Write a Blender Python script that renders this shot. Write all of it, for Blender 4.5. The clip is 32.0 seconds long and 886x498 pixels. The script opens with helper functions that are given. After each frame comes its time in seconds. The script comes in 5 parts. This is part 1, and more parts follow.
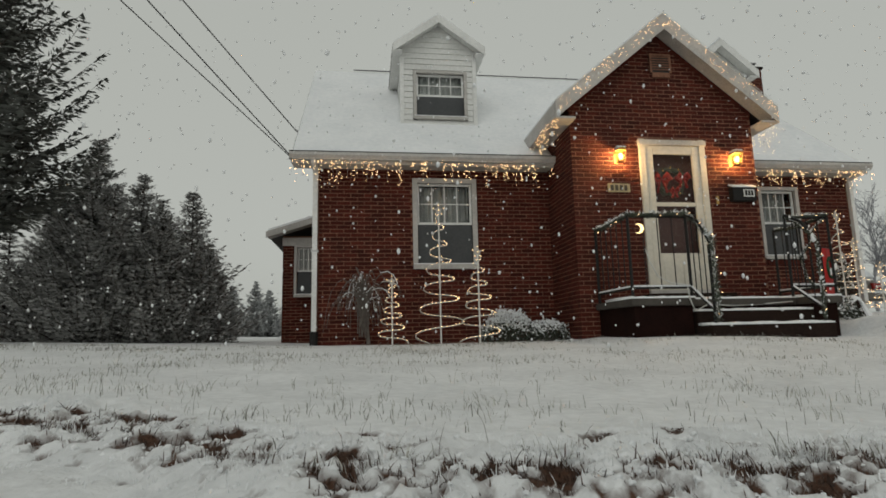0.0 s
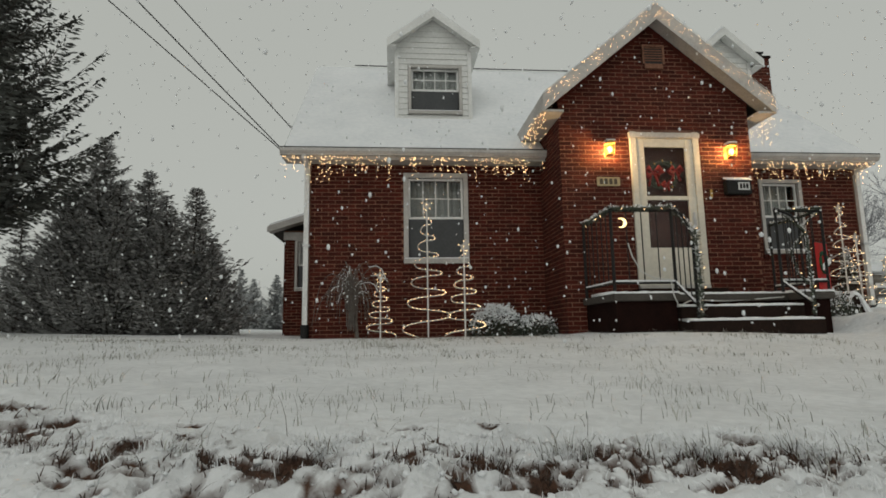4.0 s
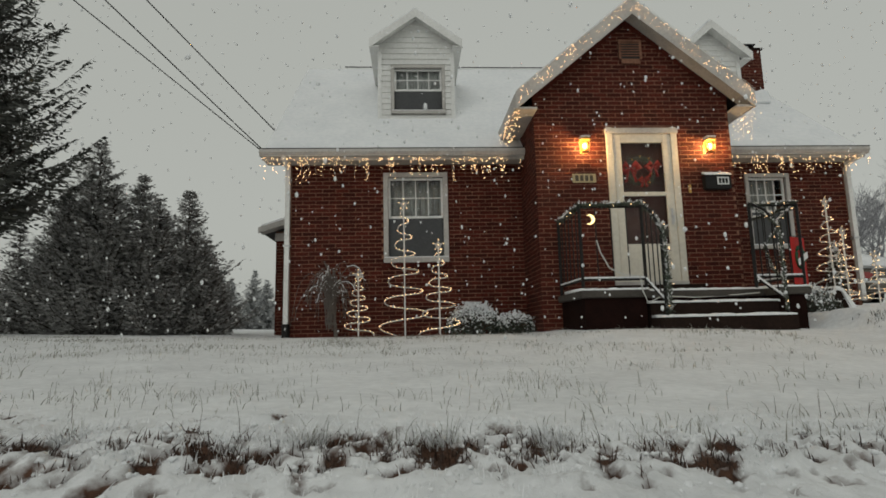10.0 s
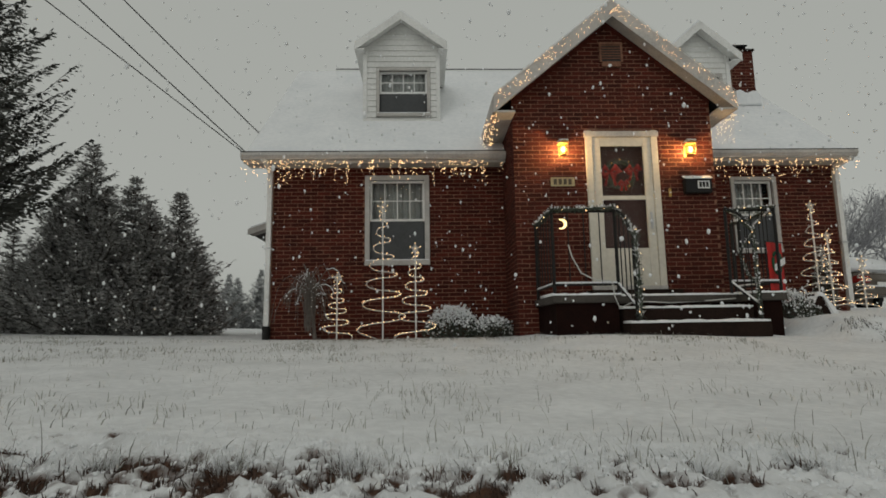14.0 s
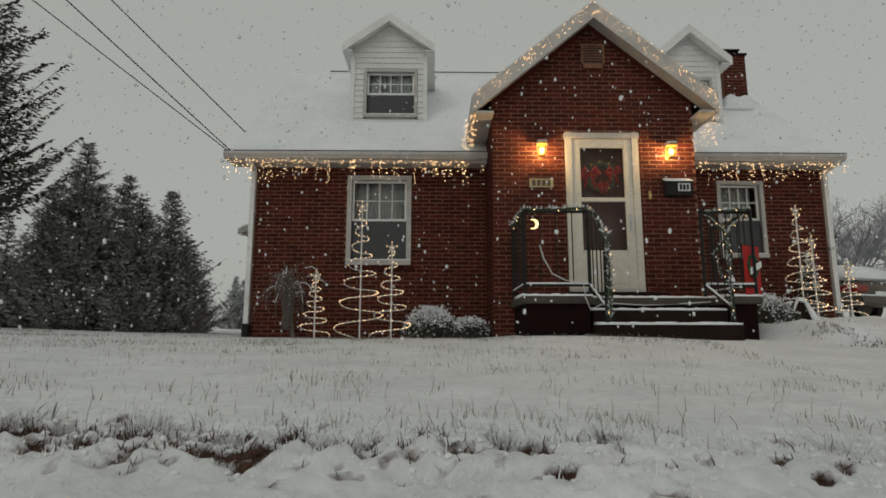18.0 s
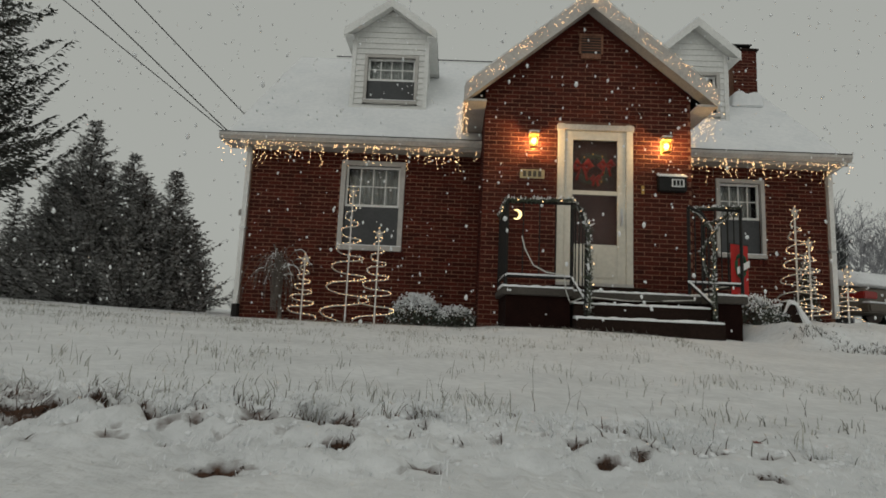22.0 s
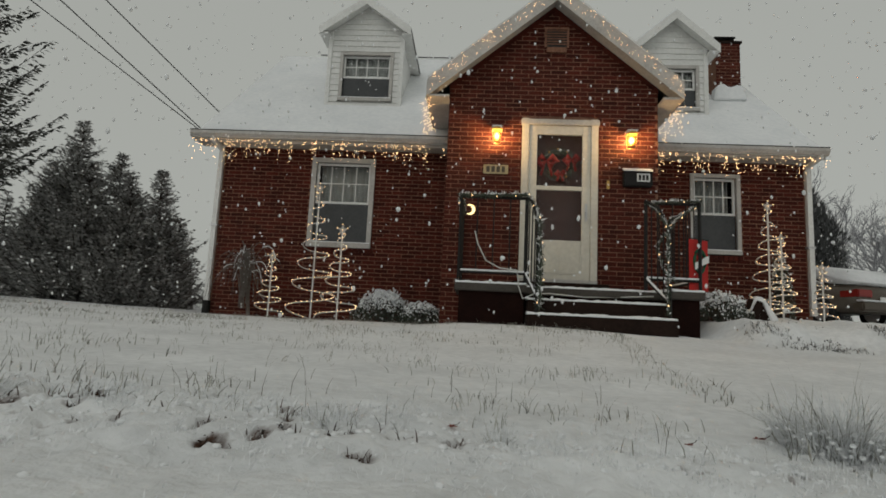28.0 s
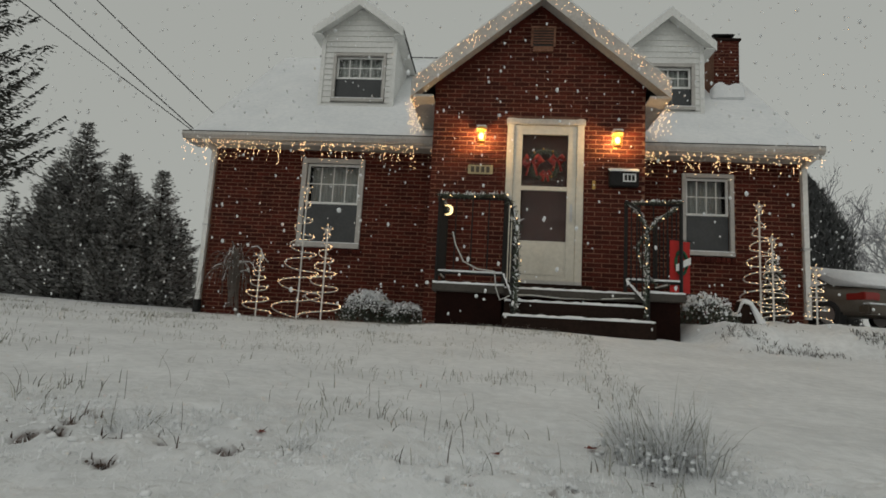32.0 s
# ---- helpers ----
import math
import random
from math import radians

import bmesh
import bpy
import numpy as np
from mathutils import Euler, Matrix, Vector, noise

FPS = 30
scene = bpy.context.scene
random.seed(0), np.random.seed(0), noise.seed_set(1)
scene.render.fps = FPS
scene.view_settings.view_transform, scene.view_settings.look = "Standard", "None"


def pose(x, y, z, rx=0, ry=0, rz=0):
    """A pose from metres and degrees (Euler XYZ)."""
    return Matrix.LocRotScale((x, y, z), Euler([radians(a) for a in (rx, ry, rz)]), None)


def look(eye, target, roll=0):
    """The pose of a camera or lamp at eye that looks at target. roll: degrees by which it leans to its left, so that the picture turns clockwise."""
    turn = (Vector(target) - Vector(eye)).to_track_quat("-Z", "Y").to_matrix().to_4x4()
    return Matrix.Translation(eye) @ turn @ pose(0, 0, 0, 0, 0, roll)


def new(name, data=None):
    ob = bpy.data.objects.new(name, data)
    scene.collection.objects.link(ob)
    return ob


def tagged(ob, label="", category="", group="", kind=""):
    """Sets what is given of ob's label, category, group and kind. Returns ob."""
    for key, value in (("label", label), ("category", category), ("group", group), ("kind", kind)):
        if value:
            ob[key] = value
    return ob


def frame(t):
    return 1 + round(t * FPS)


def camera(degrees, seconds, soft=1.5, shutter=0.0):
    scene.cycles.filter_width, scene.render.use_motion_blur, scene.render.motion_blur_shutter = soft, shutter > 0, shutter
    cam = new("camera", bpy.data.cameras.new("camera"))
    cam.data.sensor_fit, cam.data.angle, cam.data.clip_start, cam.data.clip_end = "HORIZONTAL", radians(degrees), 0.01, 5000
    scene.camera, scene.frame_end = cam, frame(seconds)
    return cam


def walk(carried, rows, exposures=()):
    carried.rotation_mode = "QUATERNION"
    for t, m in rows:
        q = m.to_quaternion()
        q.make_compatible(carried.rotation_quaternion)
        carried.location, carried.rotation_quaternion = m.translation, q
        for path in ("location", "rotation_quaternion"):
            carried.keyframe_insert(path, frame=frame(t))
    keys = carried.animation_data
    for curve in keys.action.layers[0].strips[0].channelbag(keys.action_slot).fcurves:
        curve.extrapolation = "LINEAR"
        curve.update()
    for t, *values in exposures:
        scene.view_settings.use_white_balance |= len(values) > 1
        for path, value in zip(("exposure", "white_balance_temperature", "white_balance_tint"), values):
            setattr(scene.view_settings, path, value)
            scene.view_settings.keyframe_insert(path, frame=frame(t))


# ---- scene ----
def eye(x, y, z, yaw, pitch, roll):
    way = Vector((-math.sin(radians(yaw)) * math.cos(radians(pitch)), math.cos(radians(yaw)) * math.cos(radians(pitch)), math.sin(radians(pitch))))
    return look((x, y, z), Vector((x, y, z)) + way, roll)


cam = camera(76.55, 32.0, soft=1.7)
PATH = [
    (0.0, eye(-4.490, -8.547, -0.011, -7.92, 8.98, -1.36)),
    (0.5, eye(-4.418, -8.552, -0.017, -7.81, 8.49, -1.40)),
    (1.0, eye(-4.339, -8.553, -0.012, -7.67, 8.23, -1.11)),
    (1.5, eye(-4.268, -8.559, -0.023, -7.38, 8.33, -1.07)),
    (2.0, eye(-4.180, -8.573, -0.010, -6.85, 8.43, -0.88)),
    (2.5, eye(-4.098, -8.593, -0.020, -6.13, 8.66, -1.10)),
    (3.0, eye(-4.026, -8.612, -0.016, -5.64, 8.13, -0.97)),
    (3.5, eye(-3.971, -8.626, -0.016, -5.30, 8.34, -0.85)),
    (5.5, eye(-3.900, -8.668, -0.006, -5.09, 8.44, -1.45)),
    (6.0, eye(-3.841, -8.673, -0.018, -4.86, 8.56, -1.43)),
    (6.5, eye(-3.780, -8.676, -0.031, -4.69, 8.55, -1.30)),
    (7.0, eye(-3.709, -8.679, -0.038, -4.65, 8.54, -1.09)),
    (7.5, eye(-3.645, -8.679, -0.046, -4.54, 8.55, -1.23)),
    (8.0, eye(-3.533, -8.701, -0.041, -4.30, 8.34, -1.38)),
    (8.5, eye(-3.459, -8.689, -0.025, -4.34, 8.64, -1.39)),
    (9.0, eye(-3.385, -8.705, -0.057, -3.96, 8.66, -1.45)),
    (9.5, eye(-3.352, -8.703, -0.045, -3.63, 8.06, -1.30)),
    (10.0, eye(-3.327, -8.721, -0.043, -3.20, 8.37, -1.32)),
    (10.5, eye(-3.301, -8.743, -0.028, -2.84, 8.36, -1.31)),
    (11.0, eye(-3.267, -8.762, -0.016, -2.51, 8.57, -1.25)),
    (11.5, eye(-3.236, -8.780, -0.009, -2.22, 8.47, -1.21)),
    (12.0, eye(-3.174, -8.779, -0.003, -2.13, 8.45, -1.27)),
    (12.5, eye(-3.099, -8.770, -0.007, -2.19, 8.33, -1.21)),
    (13.0, eye(-2.995, -8.765, 0.010, -2.09, 8.31, -1.07)),
    (13.5, eye(-2.927, -8.759, 0.000, -1.97, 8.50, -0.99)),
    (14.0, eye(-2.838, -8.749, 0.008, -1.96, 8.31, -0.92)),
    (14.5, eye(-2.730, -8.737, 0.025, -1.95, 8.71, -1.19)),
    (15.0, eye(-2.640, -8.753, -0.000, -1.96, 8.19, -1.64)),
    (15.5, eye(-2.566, -8.756, 0.034, -1.43, 7.93, -0.97)),
    (17.5, eye(-2.404, -8.740, -0.080, -0.83, 9.05, -0.24)),
    (18.0, eye(-2.341, -8.736, -0.088, -0.67, 8.99, 0.09)),
    (18.5, eye(-2.269, -8.726, -0.088, -0.57, 8.50, 0.41)),
    (19.0, eye(-2.199, -8.719, -0.109, -0.15, 8.81, 0.37)),
    (19.5, eye(-2.148, -8.717, -0.104, 0.17, 8.68, 1.08)),
    (20.0, eye(-2.076, -8.716, -0.114, 0.44, 8.68, 1.00)),
    (20.5, eye(-2.016, -8.719, -0.121, 0.71, 8.95, 1.37)),
    (21.0, eye(-1.980, -8.714, -0.113, 0.85, 8.69, 1.59)),
    (21.5, eye(-1.924, -8.709, -0.160, 1.28, 9.30, 2.35)),
    (22.0, eye(-1.886, -8.700, -0.123, 1.33, 8.09, 2.62)),
    (22.5, eye(-1.847, -8.700, -0.122, 1.46, 8.18, 2.57)),
    (23.0, eye(-1.810, -8.706, -0.119, 1.57, 8.42, 2.44)),
    (23.5, eye(-1.752, -8.712, -0.124, 1.79, 8.40, 2.55)),
    (24.0, eye(-1.688, -8.719, -0.125, 1.87, 8.13, 2.61)),
    (24.5, eye(-1.586, -8.713, -0.087, 2.03, 7.93, 2.61)),
    (25.0, eye(-1.513, -8.702, -0.081, 1.99, 7.46, 2.55)),
    (25.5, eye(-1.415, -8.676, -0.086, 1.87, 7.28, 2.70)),
    (27.5, eye(-1.184, -8.652, -0.152, 3.03, 7.58, 2.96)),
    (28.0, eye(-1.116, -8.628, -0.137, 3.25, 8.03, 2.79)),
    (28.5, eye(-1.054, -8.608, -0.134, 3.55, 8.09, 2.57)),
    (29.0, eye(-1.008, -8.591, -0.138, 3.89, 7.87, 2.66)),
    (29.5, eye(-0.955, -8.581, -0.134, 4.20, 8.00, 2.87)),
    (30.0, eye(-0.904, -8.574, -0.134, 4.32, 7.95, 2.99)),
    (30.5, eye(-0.851, -8.569, -0.139, 4.43, 7.94, 3.19)),
    (31.0, eye(-0.806, -8.568, -0.122, 4.58, 7.52, 3.24)),
    (31.5, eye(-0.733, -8.573, -0.103, 4.91, 7.73, 3.11)),
    (32.0, eye(-0.645, -8.577, -0.102, 5.17, 7.93, 3.23)),
]
walk(cam, PATH, [(0, 0.0, 6460, 6.8), (8, 0.02, 6460, 6.8), (10, -0.05, 6470, 6.8), (13, -0.2, 6470, 7.2), (24, -0.22, 6470, 7.2), (32, -0.22, 6450, 7.5)])

# ---- light: an overcast winter afternoon ----
world = bpy.data.worlds.new("world")
scene.world = world
world.use_nodes = True
wn, wl = world.node_tree.nodes, world.node_tree.links
wn.clear()
sky = wn.new("ShaderNodeTexSky")
sky.sky_type, sky.sun_disc = "NISHITA", False
sky.sun_elevation, sky.sun_rotation = radians(28), radians(200)
sky.dust_density, sky.air_density = 4.0, 1.0
pale = wn.new("ShaderNodeHueSaturation")
pale.inputs["Saturation"].default_value = 0.12
pale.inputs["Value"].default_value = 0.12
cloud = wn.new("ShaderNodeMix")
cloud.data_type = "RGBA"
cloud.inputs["Factor"].default_value = 0.88
cloud.inputs["B"].default_value = (0.44, 0.445, 0.412, 1)
bg = wn.new("ShaderNodeBackground")
bg.inputs["Strength"].default_value = 1.03
wo = wn.new("ShaderNodeOutputWorld")
wl.new(sky.outputs["Color"], pale.inputs["Color"])
wl.new(pale.outputs["Color"], cloud.inputs["A"])
wl.new(cloud.outputs["Result"], bg.inputs["Color"])
wl.new(bg.outputs["Background"], wo.inputs["Surface"])

sun = new("sun", bpy.data.lights.new("sun", "SUN"))
sun.data.energy, sun.data.angle, sun.data.color = 0.25, radians(40), (1, 0.97, 0.93)
sun.matrix_world = look((0, 0, 0), (2.0, 5.0, -5.5))


# ---- materials ----
def mat(name, base, rough=0.6, metal=0.0, var=None, scale=8.0, bump=0.0, bump_scale=60.0, spec=0.5, amount=0.5, detail=6.0, per_piece=0.0):
    """Two noise scales of colour between base and var, fine relief, and a shade of its own for each piece."""
    m = bpy.data.materials.new(name)
    m.use_nodes = True
    n, l = m.node_tree.nodes, m.node_tree.links
    p = n["Principled BSDF"]
    p.inputs["Base Color"].default_value = (*base, 1)
    p.inputs["Roughness"].default_value = rough
    p.inputs["Metallic"].default_value = metal
    p.inputs["Specular IOR Level"].default_value = spec
    geo = n.new("ShaderNodeNewGeometry")
    last = None
    if var:
        big, fine = n.new("ShaderNodeTexNoise"), n.new("ShaderNodeTexNoise")
        for tex, s in ((big, scale), (fine, scale * 9)):
            tex.inputs["Scale"].default_value = s
            tex.inputs["Detail"].default_value = detail
            l.new(geo.outputs["Position"], tex.inputs["Vector"])
        both = n.new("ShaderNodeMath")
        both.operation = "ADD"
        l.new(big.outputs["Fac"], both.inputs[0])
        l.new(fine.outputs["Fac"], both.inputs[1])
        span = n.new("ShaderNodeMapRange")
        span.inputs["From Min"].default_value = 0.75
        span.inputs["From Max"].default_value = 1.3
        span.inputs["To Max"].default_value = min(1.0, amount * 2)
        l.new(both.outputs[0], span.inputs["Value"])
        mix = n.new("ShaderNodeMix")
        mix.data_type = "RGBA"
        mix.inputs["A"].default_value = (*base, 1)
        mix.inputs["B"].default_value = (*var, 1)
        l.new(span.outputs["Result"], mix.inputs["Factor"])
        last = mix.outputs["Result"]
    if per_piece:
        obj = n.new("ShaderNodeObjectInfo")
        add = n.new("ShaderNodeMath")
        add.operation = "ADD"
        l.new(obj.outputs["Random"], add.inputs[0])
        l.new(geo.outputs["Random Per Island"], add.inputs[1])
        frac = n.new("ShaderNodeMath")
        frac.operation = "FRACT"
        l.new(add.outputs[0], frac.inputs[0])
        rng = n.new("ShaderNodeMapRange")
        rng.inputs["To Min"].default_value = 1 - per_piece
        rng.inputs["To Max"].default_value = 1 + per_piece
        l.new(frac.outputs[0], rng.inputs["Value"])
        hsv = n.new("ShaderNodeHueSaturation")
        hsv.inputs["Color"].default_value = (*base, 1)
        l.new(rng.outputs["Result"], hsv.inputs["Value"])
        if last:
            l.new(last, hsv.inputs["Color"])
        last = hsv.outputs["Color"]
    if last:
        l.new(last, p.inputs["Base Color"])
    if bump:
        tex = n.new("ShaderNodeTexNoise")
        tex.inputs["Scale"].default_value = bump_scale
        tex.inputs["Detail"].default_value = 6
        l.new(geo.outputs["Position"], tex.inputs["Vector"])
        bmp = n.new("ShaderNodeBump")
        bmp.inputs["Strength"].default_value = bump
        bmp.inputs["Distance"].default_value = 0.02
        l.new(tex.outputs["Fac"], bmp.inputs["Height"])
        l.new(bmp.outputs["Normal"], p.inputs["Normal"])
    return m


def glow(name, color, strength):
    m = mat(name, color, 0.4)
    p = m.node_tree.nodes["Principled BSDF"]
    p.inputs["Emission Color"].default_value = (*color, 1)
    p.inputs["Emission Strength"].default_value = strength
    return m


def glass(name, tint, rough=0.02):
    m = mat(name, tint, rough)
    m.node_tree.nodes["Principled BSDF"].inputs["Transmission Weight"].default_value = 1.0
    m.node_tree.nodes["Principled BSDF"].inputs["IOR"].default_value = 1.16
    return m


SNOW = mat("snow", (0.83, 0.84, 0.85), 0.75, var=(0.72, 0.74, 0.76), scale=1.5, bump=0.5, bump_scale=35, spec=0.25)
BRICK = mat("red_brick", (0.082, 0.0155, 0.0092), 0.85, var=(0.042, 0.0095, 0.0065), scale=5, bump=0.5, bump_scale=90, spec=0.2, per_piece=0.32)
MORTAR = mat("mortar", (0.27, 0.14, 0.092), 0.95, var=(0.12, 0.06, 0.042), scale=4, bump=0.5, bump_scale=120, spec=0.1)
WHITE = mat("white_paint", (0.76, 0.76, 0.74), 0.5, var=(0.6, 0.6, 0.58), scale=3, bump=0.1, bump_scale=40)
TRIM = mat("weathered_white_trim", (0.5, 0.48, 0.45), 0.55, var=(0.35, 0.33, 0.31), scale=4, bump=0.15, bump_scale=50)
SIDING = mat("white_siding", (0.74, 0.74, 0.72), 0.55, var=(0.6, 0.6, 0.58), scale=2, bump=0.1, bump_scale=60)
SHINGLE = mat("dark_shingle", (0.05, 0.045, 0.045), 0.9, var=(0.03, 0.03, 0.03), scale=20, bump=0.4)
CONCRETE = mat("dark_wet_concrete", (0.025, 0.0145, 0.0112), 0.9, var=(0.013, 0.008, 0.006), scale=4, bump=0.35, bump_scale=70, spec=0.12)
IRON = mat("black_iron", (0.012, 0.012, 0.012), 0.6, 0.0, var=(0.02, 0.018, 0.017), scale=20, spec=0.2)
# near-black colour stands for the missing light inside the rooms
ROOM = mat("unlit_room_black", (0.012, 0.011, 0.01), 0.9, var=(0.02, 0.018, 0.017), scale=3)
CURTAIN = mat("pale_curtain", (0.34, 0.345, 0.33), 0.9, var=(0.25, 0.255, 0.245), scale=8)
SCREEN = mat("grey_insect_screen", (0.075, 0.078, 0.08), 0.7, var=(0.055, 0.057, 0.06), scale=3, spec=0.3)
GLASS = glass("window_glass", (0.95, 0.97, 0.97))
DOORWHITE = mat("door_white_enamel", (0.62, 0.585, 0.5), 0.45, var=(0.5, 0.47, 0.4), scale=2)
LAMPGLOW = glow("lamp_glow", (1.0, 0.66, 0.28), 14.0)
BULB = glow("bulb_glow", (1.0, 0.58, 0.27), 6.2)
BULBCASE = mat("bulb_casing", (0.5, 0.45, 0.35), 0.4)
CABLE = mat("dark_cable", (0.02, 0.02, 0.022), 0.6)
PALECABLE = mat("white_cord", (0.55, 0.55, 0.52), 0.5)
# pale needle colour has the haze of the snowfall mixed in
HAZENEEDLE = mat("hazed_spruce_needles", (0.265, 0.263, 0.252), 0.8, var=(0.45, 0.448, 0.44), scale=2.0, spec=0.25, per_piece=0.3)
# nearer needles, coloured without that haze
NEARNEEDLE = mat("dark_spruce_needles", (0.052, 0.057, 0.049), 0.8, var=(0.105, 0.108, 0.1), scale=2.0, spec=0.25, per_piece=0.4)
BARK = mat("bark", (0.07, 0.055, 0.045), 0.9, var=(0.04, 0.03, 0.026), scale=10, bump=0.6)
LEAF = mat("evergreen_leaf", (0.035, 0.05, 0.03), 0.6, var=(0.06, 0.065, 0.05), scale=9, per_piece=0.3)
# distance haze is painted into this pale grey-green
FARGREEN = mat("far_hazed_needles", (0.34, 0.35, 0.35), 0.9, var=(0.44, 0.45, 0.45), scale=0.6, spec=0.1)
# bluish-grey twig colour carries the haze of distance
FARTWIG = mat("far_hazed_twigs", (0.29, 0.29, 0.305), 0.9, var=(0.23, 0.23, 0.245), scale=1.0, spec=0.1)
GRASS = mat("winter_grass", (0.16, 0.155, 0.125), 0.7, var=(0.45, 0.45, 0.42), scale=6, per_piece=0.4, spec=0.2)
EARTH = mat("leaf_litter_earth", (0.055, 0.03, 0.02), 0.95, var=(0.1, 0.065, 0.045), scale=25, bump=0.8, bump_scale=80)
STEM = mat("dry_stems", (0.08, 0.062, 0.05), 0.85, var=(0.17, 0.15, 0.135), scale=14)
LITTER = mat("dead_leaves", (0.085, 0.044, 0.028), 0.8, var=(0.03, 0.018, 0.013), scale=30, per_piece=0.5)
WEED = mat("dark_weeds", (0.05, 0.045, 0.038), 0.8, var=(0.2, 0.2, 0.19), scale=9, per_piece=0.4)
RED = mat("red_cloth", (0.5, 0.02, 0.016), 0.8, var=(0.36, 0.015, 0.012), scale=8)
BOWRED = mat("dark_red_ribbon", (0.24, 0.016, 0.014), 0.7, var=(0.16, 0.012, 0.01), scale=10)
GREEN = mat("green_cloth", (0.02, 0.1, 0.045), 0.8, var=(0.015, 0.06, 0.03), scale=12)
BRASS = mat("brass", (0.55, 0.36, 0.12), 0.35, 0.9, var=(0.4, 0.25, 0.08), scale=15)
STEEL = mat("steel", (0.5, 0.5, 0.5), 0.3, 0.9)


# ---- mesh helpers ----
def link(name, bm, material, parent=None, smooth=False):
    me = bpy.data.meshes.new(name)
    bm.to_mesh(me)
    bm.free()
    if smooth:
        me.shade_smooth()
    me.materials.append(material)
    ob = new(name, me)
    if parent is not None:
        ob.parent = parent
    return ob


def part(name, bm, material, parent, label="", smooth=False):
    ob = link(name, bm, material, parent, smooth)
    return tagged(ob, label) if label else ob


def data_part(name, verts, faces, material, parent=None, label="", kind=""):
    me = bpy.data.meshes.new(name)
    me.from_pydata(verts, [], faces)
    me.materials.append(material)
    ob = new(name, me)
    if parent is not None:
        ob.parent = parent
    return tagged(ob, label, kind=kind)


def thing(name, label, category, at=(0, 0, 0), group="", kind=""):
    ob = new(name)
    ob.location = at
    ob.empty_display_size = 0.1
    return tagged(ob, label, category, group, kind)


def add_box(bm, x0, x1, y0, y1, z0, z1):
    v = [bm.verts.new(c) for c in ((x0, y0, z0), (x1, y0, z0), (x1, y1, z0), (x0, y1, z0), (x0, y0, z1), (x1, y0, z1), (x1, y1, z1), (x0, y1, z1))]
    for f in ((0, 3, 2, 1), (4, 5, 6, 7), (0, 1, 5, 4), (1, 2, 6, 5), (2, 3, 7, 6), (3, 0, 4, 7)):
        bm.faces.new([v[i] for i in f])
    return v


def box(x0, x1, y0, y1, z0, z1, bevel=0.0):
    bm = bmesh.new()
    add_box(bm, x0, x1, y0, y1, z0, z1)
    if bevel:
        bmesh.ops.bevel(bm, geom=bm.edges[:], offset=bevel, segments=2, affect="EDGES")
    return bm


def boxes(*list_of):
    bm = bmesh.new()
    for b in list_of:
        add_box(bm, *b)
    return bm


def prism(poly, axis, a, b, bevel=0.0):
    """A polygon drawn out along an axis: in (x, z) along y, in (y, z) along x, in (x, y) along z."""
    bm = bmesh.new()
    place = {"y": lambda p, d: (p[0], d, p[1]), "x": lambda p, d: (d, p[0], p[1]), "z": lambda p, d: (p[0], p[1], d)}[axis]
    lo = [bm.verts.new(place(p, a)) for p in poly]
    hi = [bm.verts.new(place(p, b)) for p in poly]
    n = len(poly)
    bm.faces.new(lo)
    bm.faces.new(hi[::-1])
    for i in range(n):
        bm.faces.new((lo[i], hi[i], hi[(i + 1) % n], lo[(i + 1) % n]))
    bmesh.ops.recalc_face_normals(bm, faces=bm.faces)
    if bevel:
        bmesh.ops.bevel(bm, geom=bm.edges[:], offset=bevel, segments=2, affect="EDGES")
    return bm


def add_tube(bm, pts, radius, sides=8, close=False):
    """A tube along points; radius is a number or one for each point."""
    pts = [Vector(p) for p in pts]
    rad = radius if isinstance(radius, (list, tuple)) else [radius] * len(pts)
    rings = []
    for i, p in enumerate(pts):
        d = (pts[min(i + 1, len(pts) - 1)] - pts[max(i - 1, 0)]).normalized()
        u = d.cross(Vector((0, 0, 1)) if abs(d.z) < 0.9 else Vector((1, 0, 0))).normalized()
        w = d.cross(u)
        rings.append([bm.verts.new(p + (u * math.cos(k * 2 * math.pi / sides) + w * math.sin(k * 2 * math.pi / sides)) * rad[i]) for k in range(sides)])
    for a, b in zip(rings, rings[1:]):
        for k in range(sides):
            bm.faces.new((a[k], a[(k + 1) % sides], b[(k + 1) % sides], b[k]))
    if len(rings) > 1:
        bm.faces.new(rings[0][::-1])
        bm.faces.new(rings[-1])


def tube(pts, radius, sides=8):
    bm = bmesh.new()
    add_tube(bm, pts, radius, sides)
    return bm


def bulbs_part(places, radius, material, parent, name="bulb"):
    """Small faceted bulbs, one at each place, in one mesh."""
    verts, faces = [], []
    for p in places:
        k = len(verts)
        for d in ((1, 0, 0), (-1, 0, 0), (0, 1, 0), (0, -1, 0), (0, 0, 1), (0, 0, -1)):
            verts.append((p[0] + d[0] * radius, p[1] + d[1] * radius, p[2] + d[2] * radius * 1.3))
        for f in ((0, 2, 4), (2, 1, 4), (1, 3, 4), (3, 0, 4), (2, 0, 5), (1, 2, 5), (3, 1, 5), (0, 3, 5)):
            faces.append([k + i for i in f])
    return data_part(name, verts, faces, material, parent, kind="stuff")


rnd = random.Random(7)


def n3(x, y, z=0.0):
    return noise.noise(Vector((x, y, z)))


# ---- ground ----
def smooth(a, b, x):
    t = min(1, max(0, (x - a) / (b - a)))
    return t * t * (3 - 2 * t)


def lip_y(x):
    return -7.45 + 0.75 * smooth(-4.35, -5.6, x) + 0.07 * n3(x * 1.3, 0.3) + 0.04 * n3(x * 5.0, 1.7)


